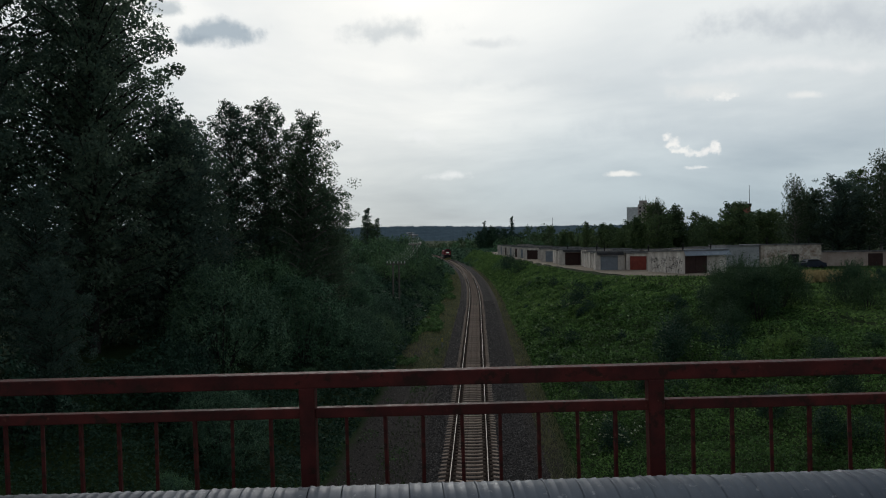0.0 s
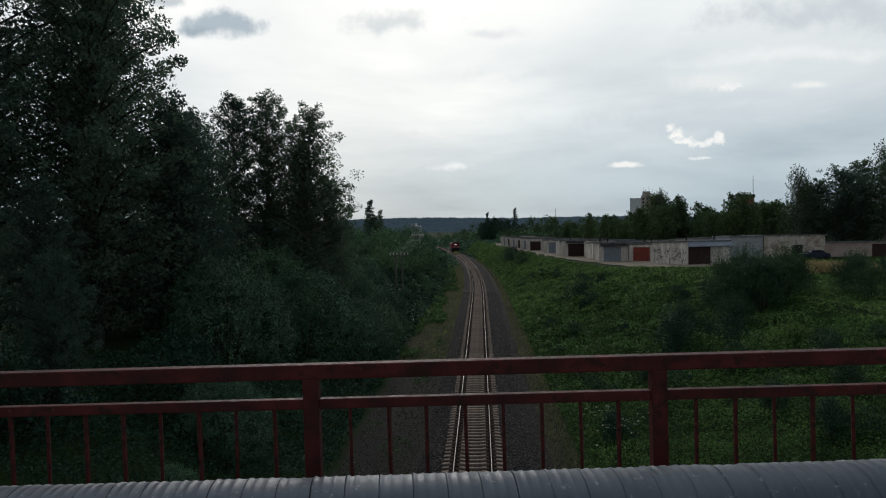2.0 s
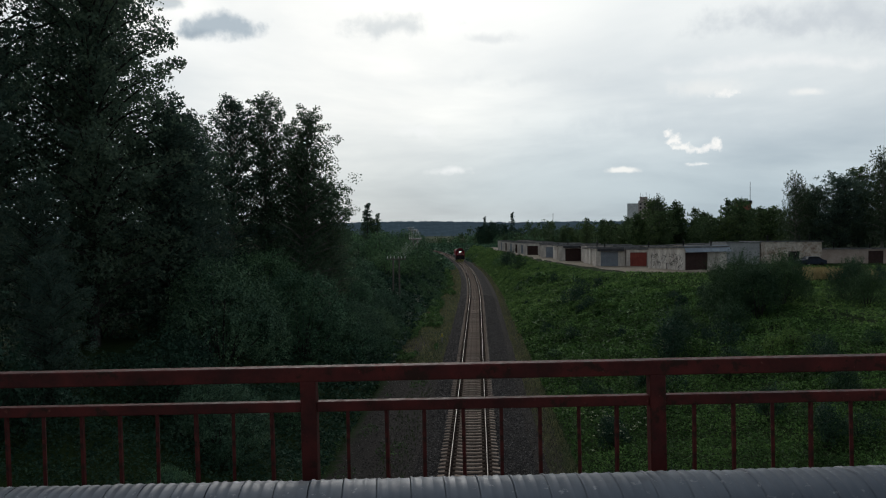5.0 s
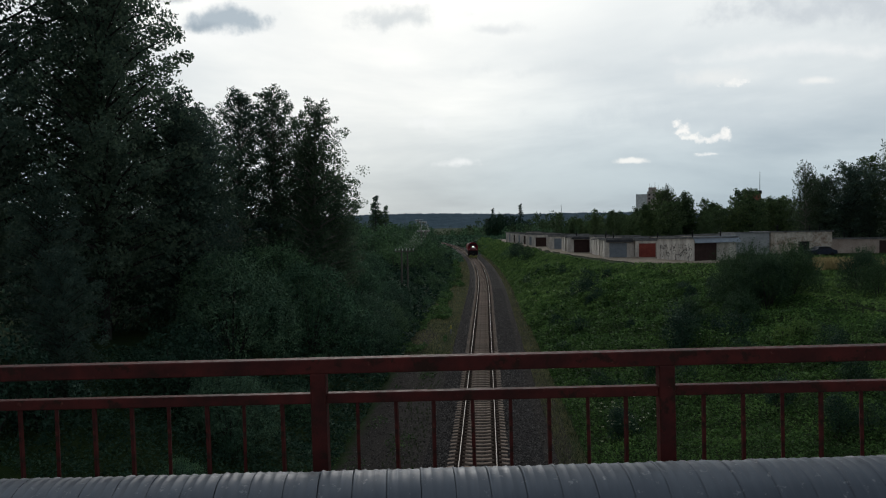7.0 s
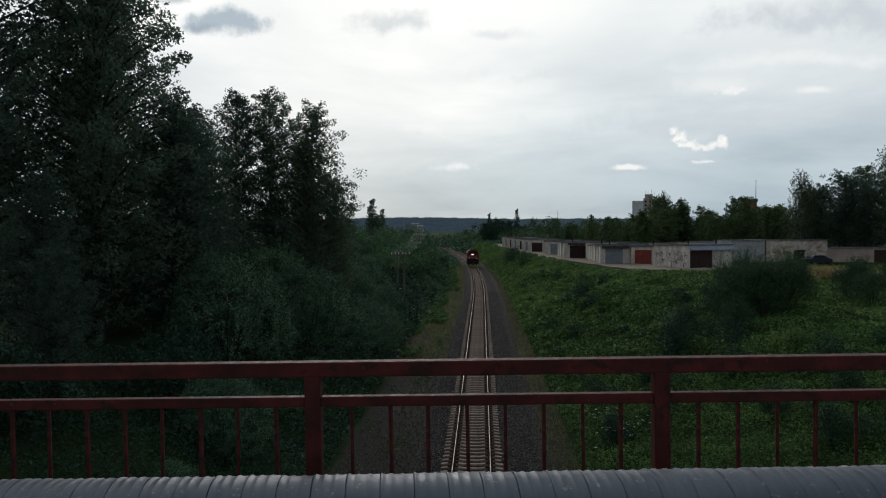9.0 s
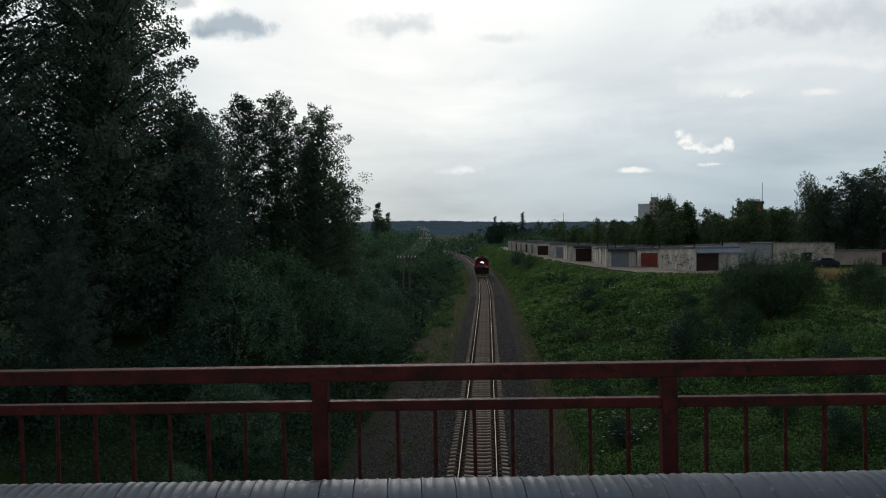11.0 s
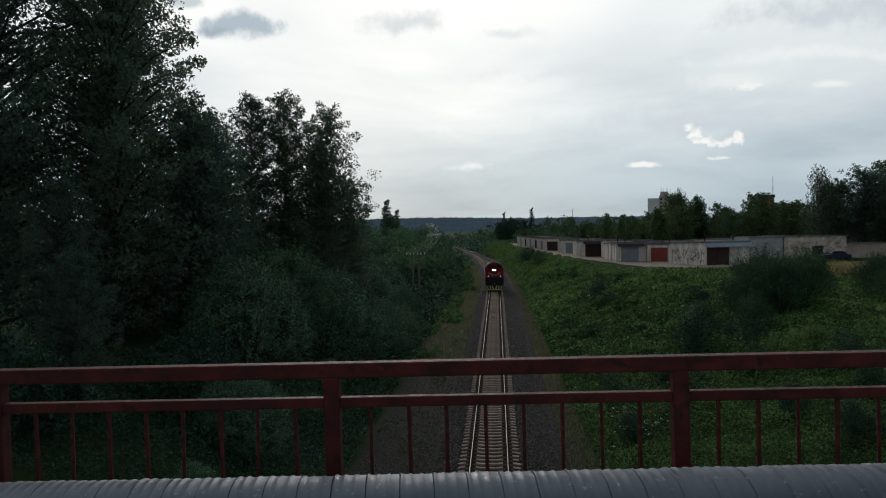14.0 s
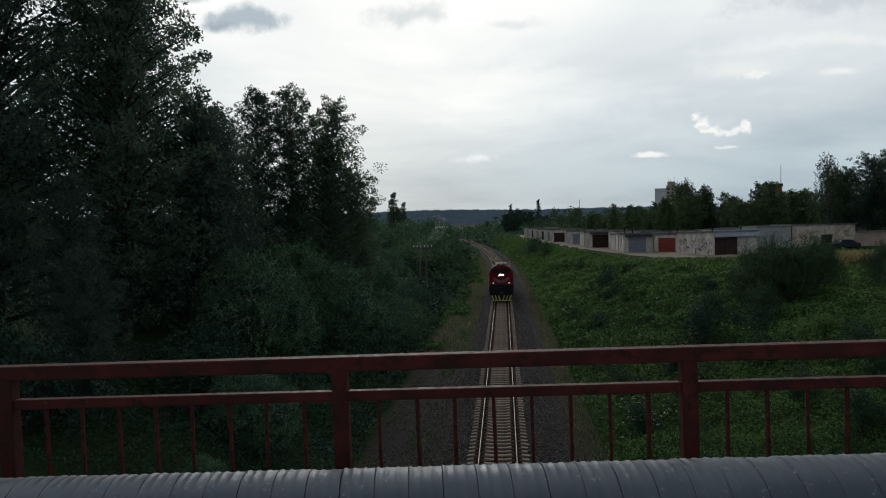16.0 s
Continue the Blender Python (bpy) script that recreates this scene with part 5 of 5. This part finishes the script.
def build_far_buildings():
    t = thing("apartment_tower", "tall pale panel apartment tower above the trees", "building", m=pose(118.5, 600, -0.8, 0, 0, -12))
    part("side_wall", boxes((0, 0, 0, 8.5, 14, 32.0)), M_PANEL, t)
    part("front_wall", boxes((8.5, -0.6, 0, 22, 14, 34.0)), M_PANELBROWN, t)
    part("roof_house", boxes((9.5, 2, 34.0, 15.5, 9, 37.2)), M_PANELBROWN, t)
    for x, h in ((10.2, 3.5), (12.0, 2.2), (14.5, 4.2), (17, 2.0)):
        part("mast", tube(bmesh.new(), (x, 4, 34), (x, 4, 37 + h), 0.12, 0.08, 6), M_BLACK, t)
    wm = boxes((-0.75, -0.06, 0, 0.75, 0.05, 1.5))
    me = bpy.data.meshes.new("window")
    wm.to_mesh(me)
    wm.free()
    me.materials.append(M_GLASSDARK)
    for fl in range(11):
        for k in range(4):
            w = new("window", me)
            w.parent = t
            w.matrix_basis = pose(10.2 + 3.2 * k, -0.62, 1.6 + 2.9 * fl)
    b = thing("brick_building", "red brick building with a flat roof among trees", "building", m=pose(135.6, 400, 2, 0, 0, -10))
    part("wall", boxes((0, 0, 0, 7.4, 8, 21.8)), M_BRICK, b)
    part("roof", boxes((-0.4, -0.4, 21.8, 7.8, 8.4, 23.2)), M_BLACK, b)
    part("antenna_mast", tube(bmesh.new(), (7.0, 1, 23.2), (7.0, 1, 33), 0.16, 0.09, 6), M_BLACK, b)
    p = thing("antenna_mast", "thin distant lattice mast over the trees", "mast", m=pose(60, 600, -2))
    part("pole", tube(bmesh.new(), (0, 0, 0), (0, 0, 26), 0.35, 0.12, 6), M_BLACK, p)


build_far_buildings()

# ---- telegraph poles and wires on the bank ----
M_POLE = worn("weathered_pole_timber", (0.10, 0.09, 0.08), (0.17, 0.155, 0.14), 3, 0.9, stretch=(1, 1, 0.1))
M_PORCELAIN = worn("white_porcelain", (0.6, 0.6, 0.58), (0.72, 0.72, 0.7), 5, 0.35)
M_WIRE = worn("dull_aluminium_wire", (0.34, 0.35, 0.36), (0.48, 0.49, 0.5), 3, 0.5, 0.6)


def build_poles():
    tops = []
    for k, (x, y, top) in enumerate(((-10.7, 98, 6.7), (-12.5, 150, 8.7), (-17.5, 205, 10.6), (-23.5, 262, 11.5))):
        z0 = float(land(x, y))
        p = thing("telegraph_pole", "weathered timber pole pair with white insulators", "utility pole", "poles along the line", pose(x, y, z0 - 0.4, 0, 0, 4))
        h = top - z0 + 0.4
        for s in (-0.42, 0.42):
            part("post", tube(bmesh.new(), (s, 0, 0), (s * 0.9, 0, h), 0.13, 0.095, 8), M_POLE, p)
        part("cross_arm", boxes((-1.25, -0.17, h - 0.38, 1.25, -0.09, h - 0.24), bevel=0.01), M_POLE, p)
        ends = []
        for q in (-1.15, -0.7, -0.25, 0.25, 0.7, 1.15):
            bm = tube(bmesh.new(), (q, -0.13, h - 0.24), (q, -0.13, h - 0.10), 0.03, 0.03, 6)
            tube(bm, (q, -0.13, h - 0.12), (q, -0.13, h + 0.06), 0.075, 0.05, 8)
            part("insulator", bm, M_PORCELAIN, p)
            ends.append(Vector((x + q, y - 0.13, top + 0.04)))
        tops.append(ends)
    for a, b in zip(tops, tops[1:]):
        for p, q in zip(a, b):
            bm = bmesh.new()
            last = p
            for k in range(1, 9):
                f = k / 8
                c = p.lerp(q, f) - Vector((0, 0, 4 * 0.55 * f * (1 - f)))
                tube(bm, last, c, 0.011, 0.011, 3, False)
                last = c
            w = link_mesh("overhead_wire", bm, M_WIRE)
            tagged(w, "slack overhead wire between the poles", "wire", "wires between the poles")


build_poles()

M_STAKE = worn("yellow_marker_paint", (0.45, 0.36, 0.06), (0.55, 0.45, 0.1), 5, 0.7)
M_GREYPOST = worn("grey_marker_concrete", (0.22, 0.21, 0.2), (0.32, 0.31, 0.3), 5, 0.9)
st = thing("marker_post", "small yellow and grey marker post beside the ballast", "marker post", m=pose(-3.4, 70.4, float(land(-3.4, 70.4))))
part("shaft", boxes((-0.07, -0.07, -0.2, 0.07, 0.07, 0.55), bevel=0.01), M_GREYPOST, st)
part("cap", boxes((-0.075, -0.075, 0.55, 0.075, 0.075, 0.85), bevel=0.01), M_STAKE, st)

# ---- locomotive ----
M_LOCO_RED = worn("dark_red_locomotive_paint", (0.15, 0.012, 0.020), (0.21, 0.017, 0.026), 1.2, 0.6, fine=12, bump=0.05, spec=0.05)
M_LOCO_BLACK = worn("sooty_black_frame", (0.012, 0.012, 0.014), (0.03, 0.03, 0.033), 2, 0.65)
M_YELLOW = worn("warning_yellow_paint", (0.58, 0.55, 0.16), (0.70, 0.67, 0.24), 3, 0.5)
M_WHITE = worn("dull_white_paint", (0.20, 0.13, 0.14), (0.28, 0.20, 0.21), 3, 0.5)
M_STEEL = worn("dark_wheel_steel", (0.05, 0.045, 0.04), (0.1, 0.09, 0.08), 4, 0.5, 0.7)


def glow_mat(name, colour, strength):
    m = Mat(name)
    m.col(colour)
    m.p.inputs["Emission Color"].default_value = (*colour, 1)
    m.p.inputs["Emission Strength"].default_value = strength
    return m.m


M_HEAD = glow_mat("lit_headlamp", (1.0, 0.95, 0.92), 6.0)
M_MARK = glow_mat("lit_marker_lamp", (1.0, 0.6, 0.55), 0.9)


def body_shell(prof, y0, y1, nose=0.0):
    """A rounded cross-section (x, z) drawn from y0 to y1, its front end pulled in by nose."""
    bm = bmesh.new()
    rings = []
    for y, s in ((y0, 0.94 if nose else 1.0), (y0 + nose, 1.0), (y1, 1.0)):
        zc = prof[0][1]
        rings.append([bm.verts.new((x * s, y, zc + (z - zc) * (0.97 + 0.03 * (s == 1.0)))) for x, z in prof])
    n = len(prof)
    for a, b in zip(rings, rings[1:]):
        for k in range(n):
            bm.faces.new((a[k], a[(k + 1) % n], b[(k + 1) % n], b[k]))
    bm.faces.new(rings[0][::-1])
    bm.faces.new(rings[-1])
    return bm


def bar(bm, a, b, w, t):
    """A flat bar between two points of the front plane (x, z), thickness along y."""
    (x0, z0, y), (x1, z1, _y) = a, b
    d = Vector((x1 - x0, z1 - z0)).normalized() * (w / 2)
    n = Vector((-d.y, d.x))
    pts = [(x0 + n.x, z0 + n.y), (x1 + n.x, z1 + n.y), (x1 - n.x, z1 - n.y), (x0 - n.x, z0 - n.y)]
    f = [bm.verts.new((x, y - t, z)) for x, z in pts]
    r = [bm.verts.new((x, y, z)) for x, z in pts]
    bm.faces.new(f)
    for k in range(4):
        bm.faces.new((f[k], f[(k + 1) % 4], r[(k + 1) % 4], r[k]))


def build_loco():
    l = thing("locomotive", "dark red diesel locomotive with black front and yellow chevrons", "locomotive")
    arch = [(-1.45, 2.1), (-1.47, 3.4), (-1.24, 3.86), (-0.94, 4.2), (-0.55, 4.37), (0, 4.43), (0.55, 4.37), (0.94, 4.2), (1.24, 3.86), (1.47, 3.4), (1.45, 2.1)]
    part("cab", body_shell(arch, 0.0, 4.0, 0.35), M_LOCO_RED, l)
    hood = [(-1.3, 2.1), (-1.3, 3.2), (-1.15, 3.55), (-0.8, 3.8), (0, 3.86), (0.8, 3.8), (1.15, 3.55), (1.3, 3.2), (1.3, 2.1)]
    lid = [(x * 1.004, z + 0.012) for x, z in arch if z > 3.3]
    part("roof_cover", body_shell(lid, 0.12, 4.0), M_LOCO_BLACK, l, "dull dark roof")
    part("hood", body_shell(hood, 4.0, 16.4), M_LOCO_RED, l)
    part("frame", boxes((-1.5, 0.25, 1.15, 1.5, 16.8, 2.1), bevel=0.05), M_LOCO_BLACK, l)
    part("front_skirt", boxes((-1.42, -0.15, 0.78, 1.42, 0.25, 2.12), bevel=0.06), M_LOCO_BLACK, l)
    plough = part("plough", boxes((-1.22, -0.40, 0.14, 1.22, -0.30, 0.84), bevel=0.03), M_LOCO_BLACK, l)
    for k, x in enumerate((-1.06, -0.66, -0.27, 0.27, 0.66, 1.06)):
        bm = bmesh.new()
        lean = 0.10 if x < 0 else -0.10
        bar(bm, (x + lean * 0.9, 0.28, -0.402), (x - lean * 0.9, 0.80, -0.402), 0.13, 0.012)
        part("stripe", bm, M_YELLOW, plough, "yellow warning stripe")
    bm = bmesh.new()
    bar(bm, (-1.2, 0.2, -0.402), (1.2, 0.2, -0.402), 0.11, 0.012)
    part("edge_strip", bm, M_YELLOW, plough, "yellow lower edge")
    # windows in the face of the cab
    for x0, x1 in ((-1.02, -0.34), (0.34, 1.02)):
        w = part("windscreen", boxes((x0, -0.02, 3.52, x1, 0.08, 4.02), bevel=0.02), M_GLASSDARK, l)
        part("window_frame", boxes((x0 - 0.05, -0.03, 3.46, x1 + 0.05, -0.005, 3.52)), M_LOCO_BLACK, w)
    part("centre_panel", boxes((-0.28, -0.035, 3.55, 0.28, 0.02, 4.0), bevel=0.02), M_LOCO_BLACK, l)
    for x in (-1.48, 1.48):
        part("side_window", boxes((min(x, x * 0.99), 1.0, 3.0, max(x, x * 0.99), 2.6, 3.55)), M_GLASSDARK, l)
    lamp = part("headlamp_box", boxes((-0.36, -0.10, 3.06, 0.36, 0.05, 3.40), bevel=0.04), M_LOCO_BLACK, l)
    for x in (-0.17, 0.17):
        part("headlamp", tube(bmesh.new(), (x, -0.13, 3.23), (x, -0.09, 3.23), 0.10, 0.10, 16), M_HEAD, lamp, "glowing white headlamp")
    for x in (-0.95, 0.95):
        m = part("marker_lamp", tube(bmesh.new(), (x, -0.20, 2.28), (x, 0.0, 2.28), 0.06, 0.07, 12), M_MARK, l, "small lit marker lamp")
    bm = bmesh.new()
    for s in (-1, 1):
        bar(bm, (s * 0.95, 2.92, -0.012), (0.0, 2.42, -0.012), 0.14, 0.012)
        bar(bm, (s * 0.95, 2.7, -0.012), (s * 0.12, 2.26, -0.012), 0.1, 0.012)
    part("nose_chevron", bm, M_WHITE, l, "pale V-shaped stripe on the nose")
    for x in (-0.95, 0.95):
        b = part("buffer", tube(bmesh.new(), (x, -0.55, 1.1), (x, -0.1, 1.1), 0.1, 0.12, 12), M_LOCO_BLACK, l)
        part("buffer_plate", tube(bmesh.new(), (x, -0.6, 1.1), (x, -0.55, 1.1), 0.2, 0.2, 14), M_LOCO_BLACK, b)
    part("coupler", boxes((-0.16, -0.55, 0.92, 0.16, 0.0, 1.22), bevel=0.04), M_STEEL, l)
    for s in (-1, 1):
        bm = tube(bmesh.new(), (s * 1.36, -0.22, 1.2), (s * 1.36, -0.22, 2.9), 0.03, 0.03, 6)
        tube(bm, (s * 1.36, -0.22, 2.9), (s * 0.6, -0.22, 2.9), 0.025, 0.025, 6)
        part("handrail", bm, M_LOCO_RED, l)
    for x, y in ((-0.75, 0.9), (0.75, 0.9), (-0.2, 0.7), (0.25, 0.75)):
        part("horn", tube(bmesh.new(), (x, y - 0.35, 4.52), (x, y, 4.48), 0.10, 0.05, 8), M_LOCO_BLACK, l)
    part("roof_box", boxes((-0.55, 1.2, 4.3, 0.55, 2.4, 4.52), bevel=0.04), M_LOCO_BLACK, l)
    part("exhaust", boxes((-0.3, 8.0, 3.8, 0.3, 9.2, 4.1), bevel=0.04), M_LOCO_BLACK, l)
    for y in (2.0, 4.1, 6.2, 10.8, 12.9, 15.0):
        for s in (-1, 1):
            w = part("wheel", tube(bmesh.new(), (s * 0.72, y, 0.525), (s * 0.86, y, 0.525), 0.525, 0.525, 24), M_STEEL, l)
            part("axle_box", boxes((min(s * 0.9, s * 1.1), y - 0.18, 0.4, max(s * 0.9, s * 1.1), y + 0.18, 0.72)), M_LOCO_BLACK, w)
    for y in (1.2, 10.0):
        part("bogie_frame", boxes((-1.12, y, 0.62, -0.92, y + 5.8, 0.95), (0.92, y, 0.62, 1.12, y + 5.8, 0.95), bevel=0.03), M_LOCO_BLACK, l)
    part("fuel_tank", boxes((-1.2, 7.2, 0.45, 1.2, 9.8, 1.15), bevel=0.08), M_LOCO_BLACK, l)
    return l


loco = build_loco()


# ---- sleepers ----
def build_sleepers():
    bm = bmesh.new()
    # tapered prestressed sleeper, lower in its middle
    sect = [(-1.35, -0.215, 0.13, 0.11), (-1.0, -0.175, 0.135, 0.10), (-0.55, -0.175, 0.13, 0.10), (-0.3, -0.205, 0.11, 0.085), (0.3, -0.205, 0.11, 0.085), (0.55, -0.175, 0.13, 0.10), (1.0, -0.175, 0.135, 0.10), (1.35, -0.215, 0.13, 0.11)]
    rings = []
    for x, top, wb, wt in sect:
        rings.append([bm.verts.new(p) for p in ((x, -wb, -0.36), (x, -wt, top), (x, wt, top), (x, wb, -0.36))])
    for a, b in zip(rings, rings[1:]):
        for k in range(3):
            bm.faces.new((a[k], a[k + 1], b[k + 1], b[k]))
    bm.faces.new(rings[0])
    bm.faces.new(rings[-1][::-1])
    body_faces = len(bm.faces)
    for x in (-0.945, -0.645, 0.645, 0.945):
        box(bm, x - 0.065, -0.075, -0.178, x + 0.065, 0.075, -0.135)
    bmesh.ops.recalc_face_normals(bm, faces=bm.faces)
    bm.faces.ensure_lookup_table()
    for f in bm.faces[body_faces:]:
        f.material_index = 1
    me = bpy.data.meshes.new("sleeper")
    bm.to_mesh(me)
    bm.free()
    me.materials.append(M_SLEEPER)
    me.materials.append(M_RAILSIDE)
    rng = random.Random(2)
    y, k = 18.0, 0
    co = np.array([v.co[:] for v in me.vertices])
    quads = [list(p.vertices) for p in me.polygons]
    rest_v, rest_f = [], []
    while y < 420:
        h = heading(y)
        if k < 300:
            ob = new("sleeper", me)
            ob.parent = bed
            ob.matrix_basis = pose(float(track_x(y)), y + rng.uniform(-0.015, 0.015), rng.uniform(-0.008, 0.004), 0, 0, math.degrees(h) + rng.uniform(-0.5, 0.5))
        else:
            c, s = math.cos(h), math.sin(h)
            o = len(rest_v)
            for p in co:
                rest_v.append((float(track_x(y)) + p[0] * c - p[1] * s, y + p[0] * s + p[1] * c, p[2]))
            rest_f += [[o + i for i in q] for q in quads]
        y += 0.543
        k += 1
    m2 = bpy.data.meshes.new("sleeper_rest")
    m2.from_pydata(rest_v, [], rest_f)
    m2.materials.append(M_SLEEPER)
    ob = new("sleeper_rest", m2)
    ob.parent = bed
    tagged(ob, kind="stuff")


build_sleepers()

# seconds, how far up the line the front of the locomotive is
RUN = [(0, 318), (2.0, 289), (4.0, 260), (6.5, 224), (9.0, 189), (11.5, 154), (13.5, 125.5), (14.5, 111), (15.25, 101), (16.0, 90.5)]


def motions():
    rows = []
    for t, y in RUN:
        rows.append((t, pose(float(track_x(y)), y, 0, 0, 0, math.degrees(heading(y + 6)))))
    walk(loco, rows)


motions()
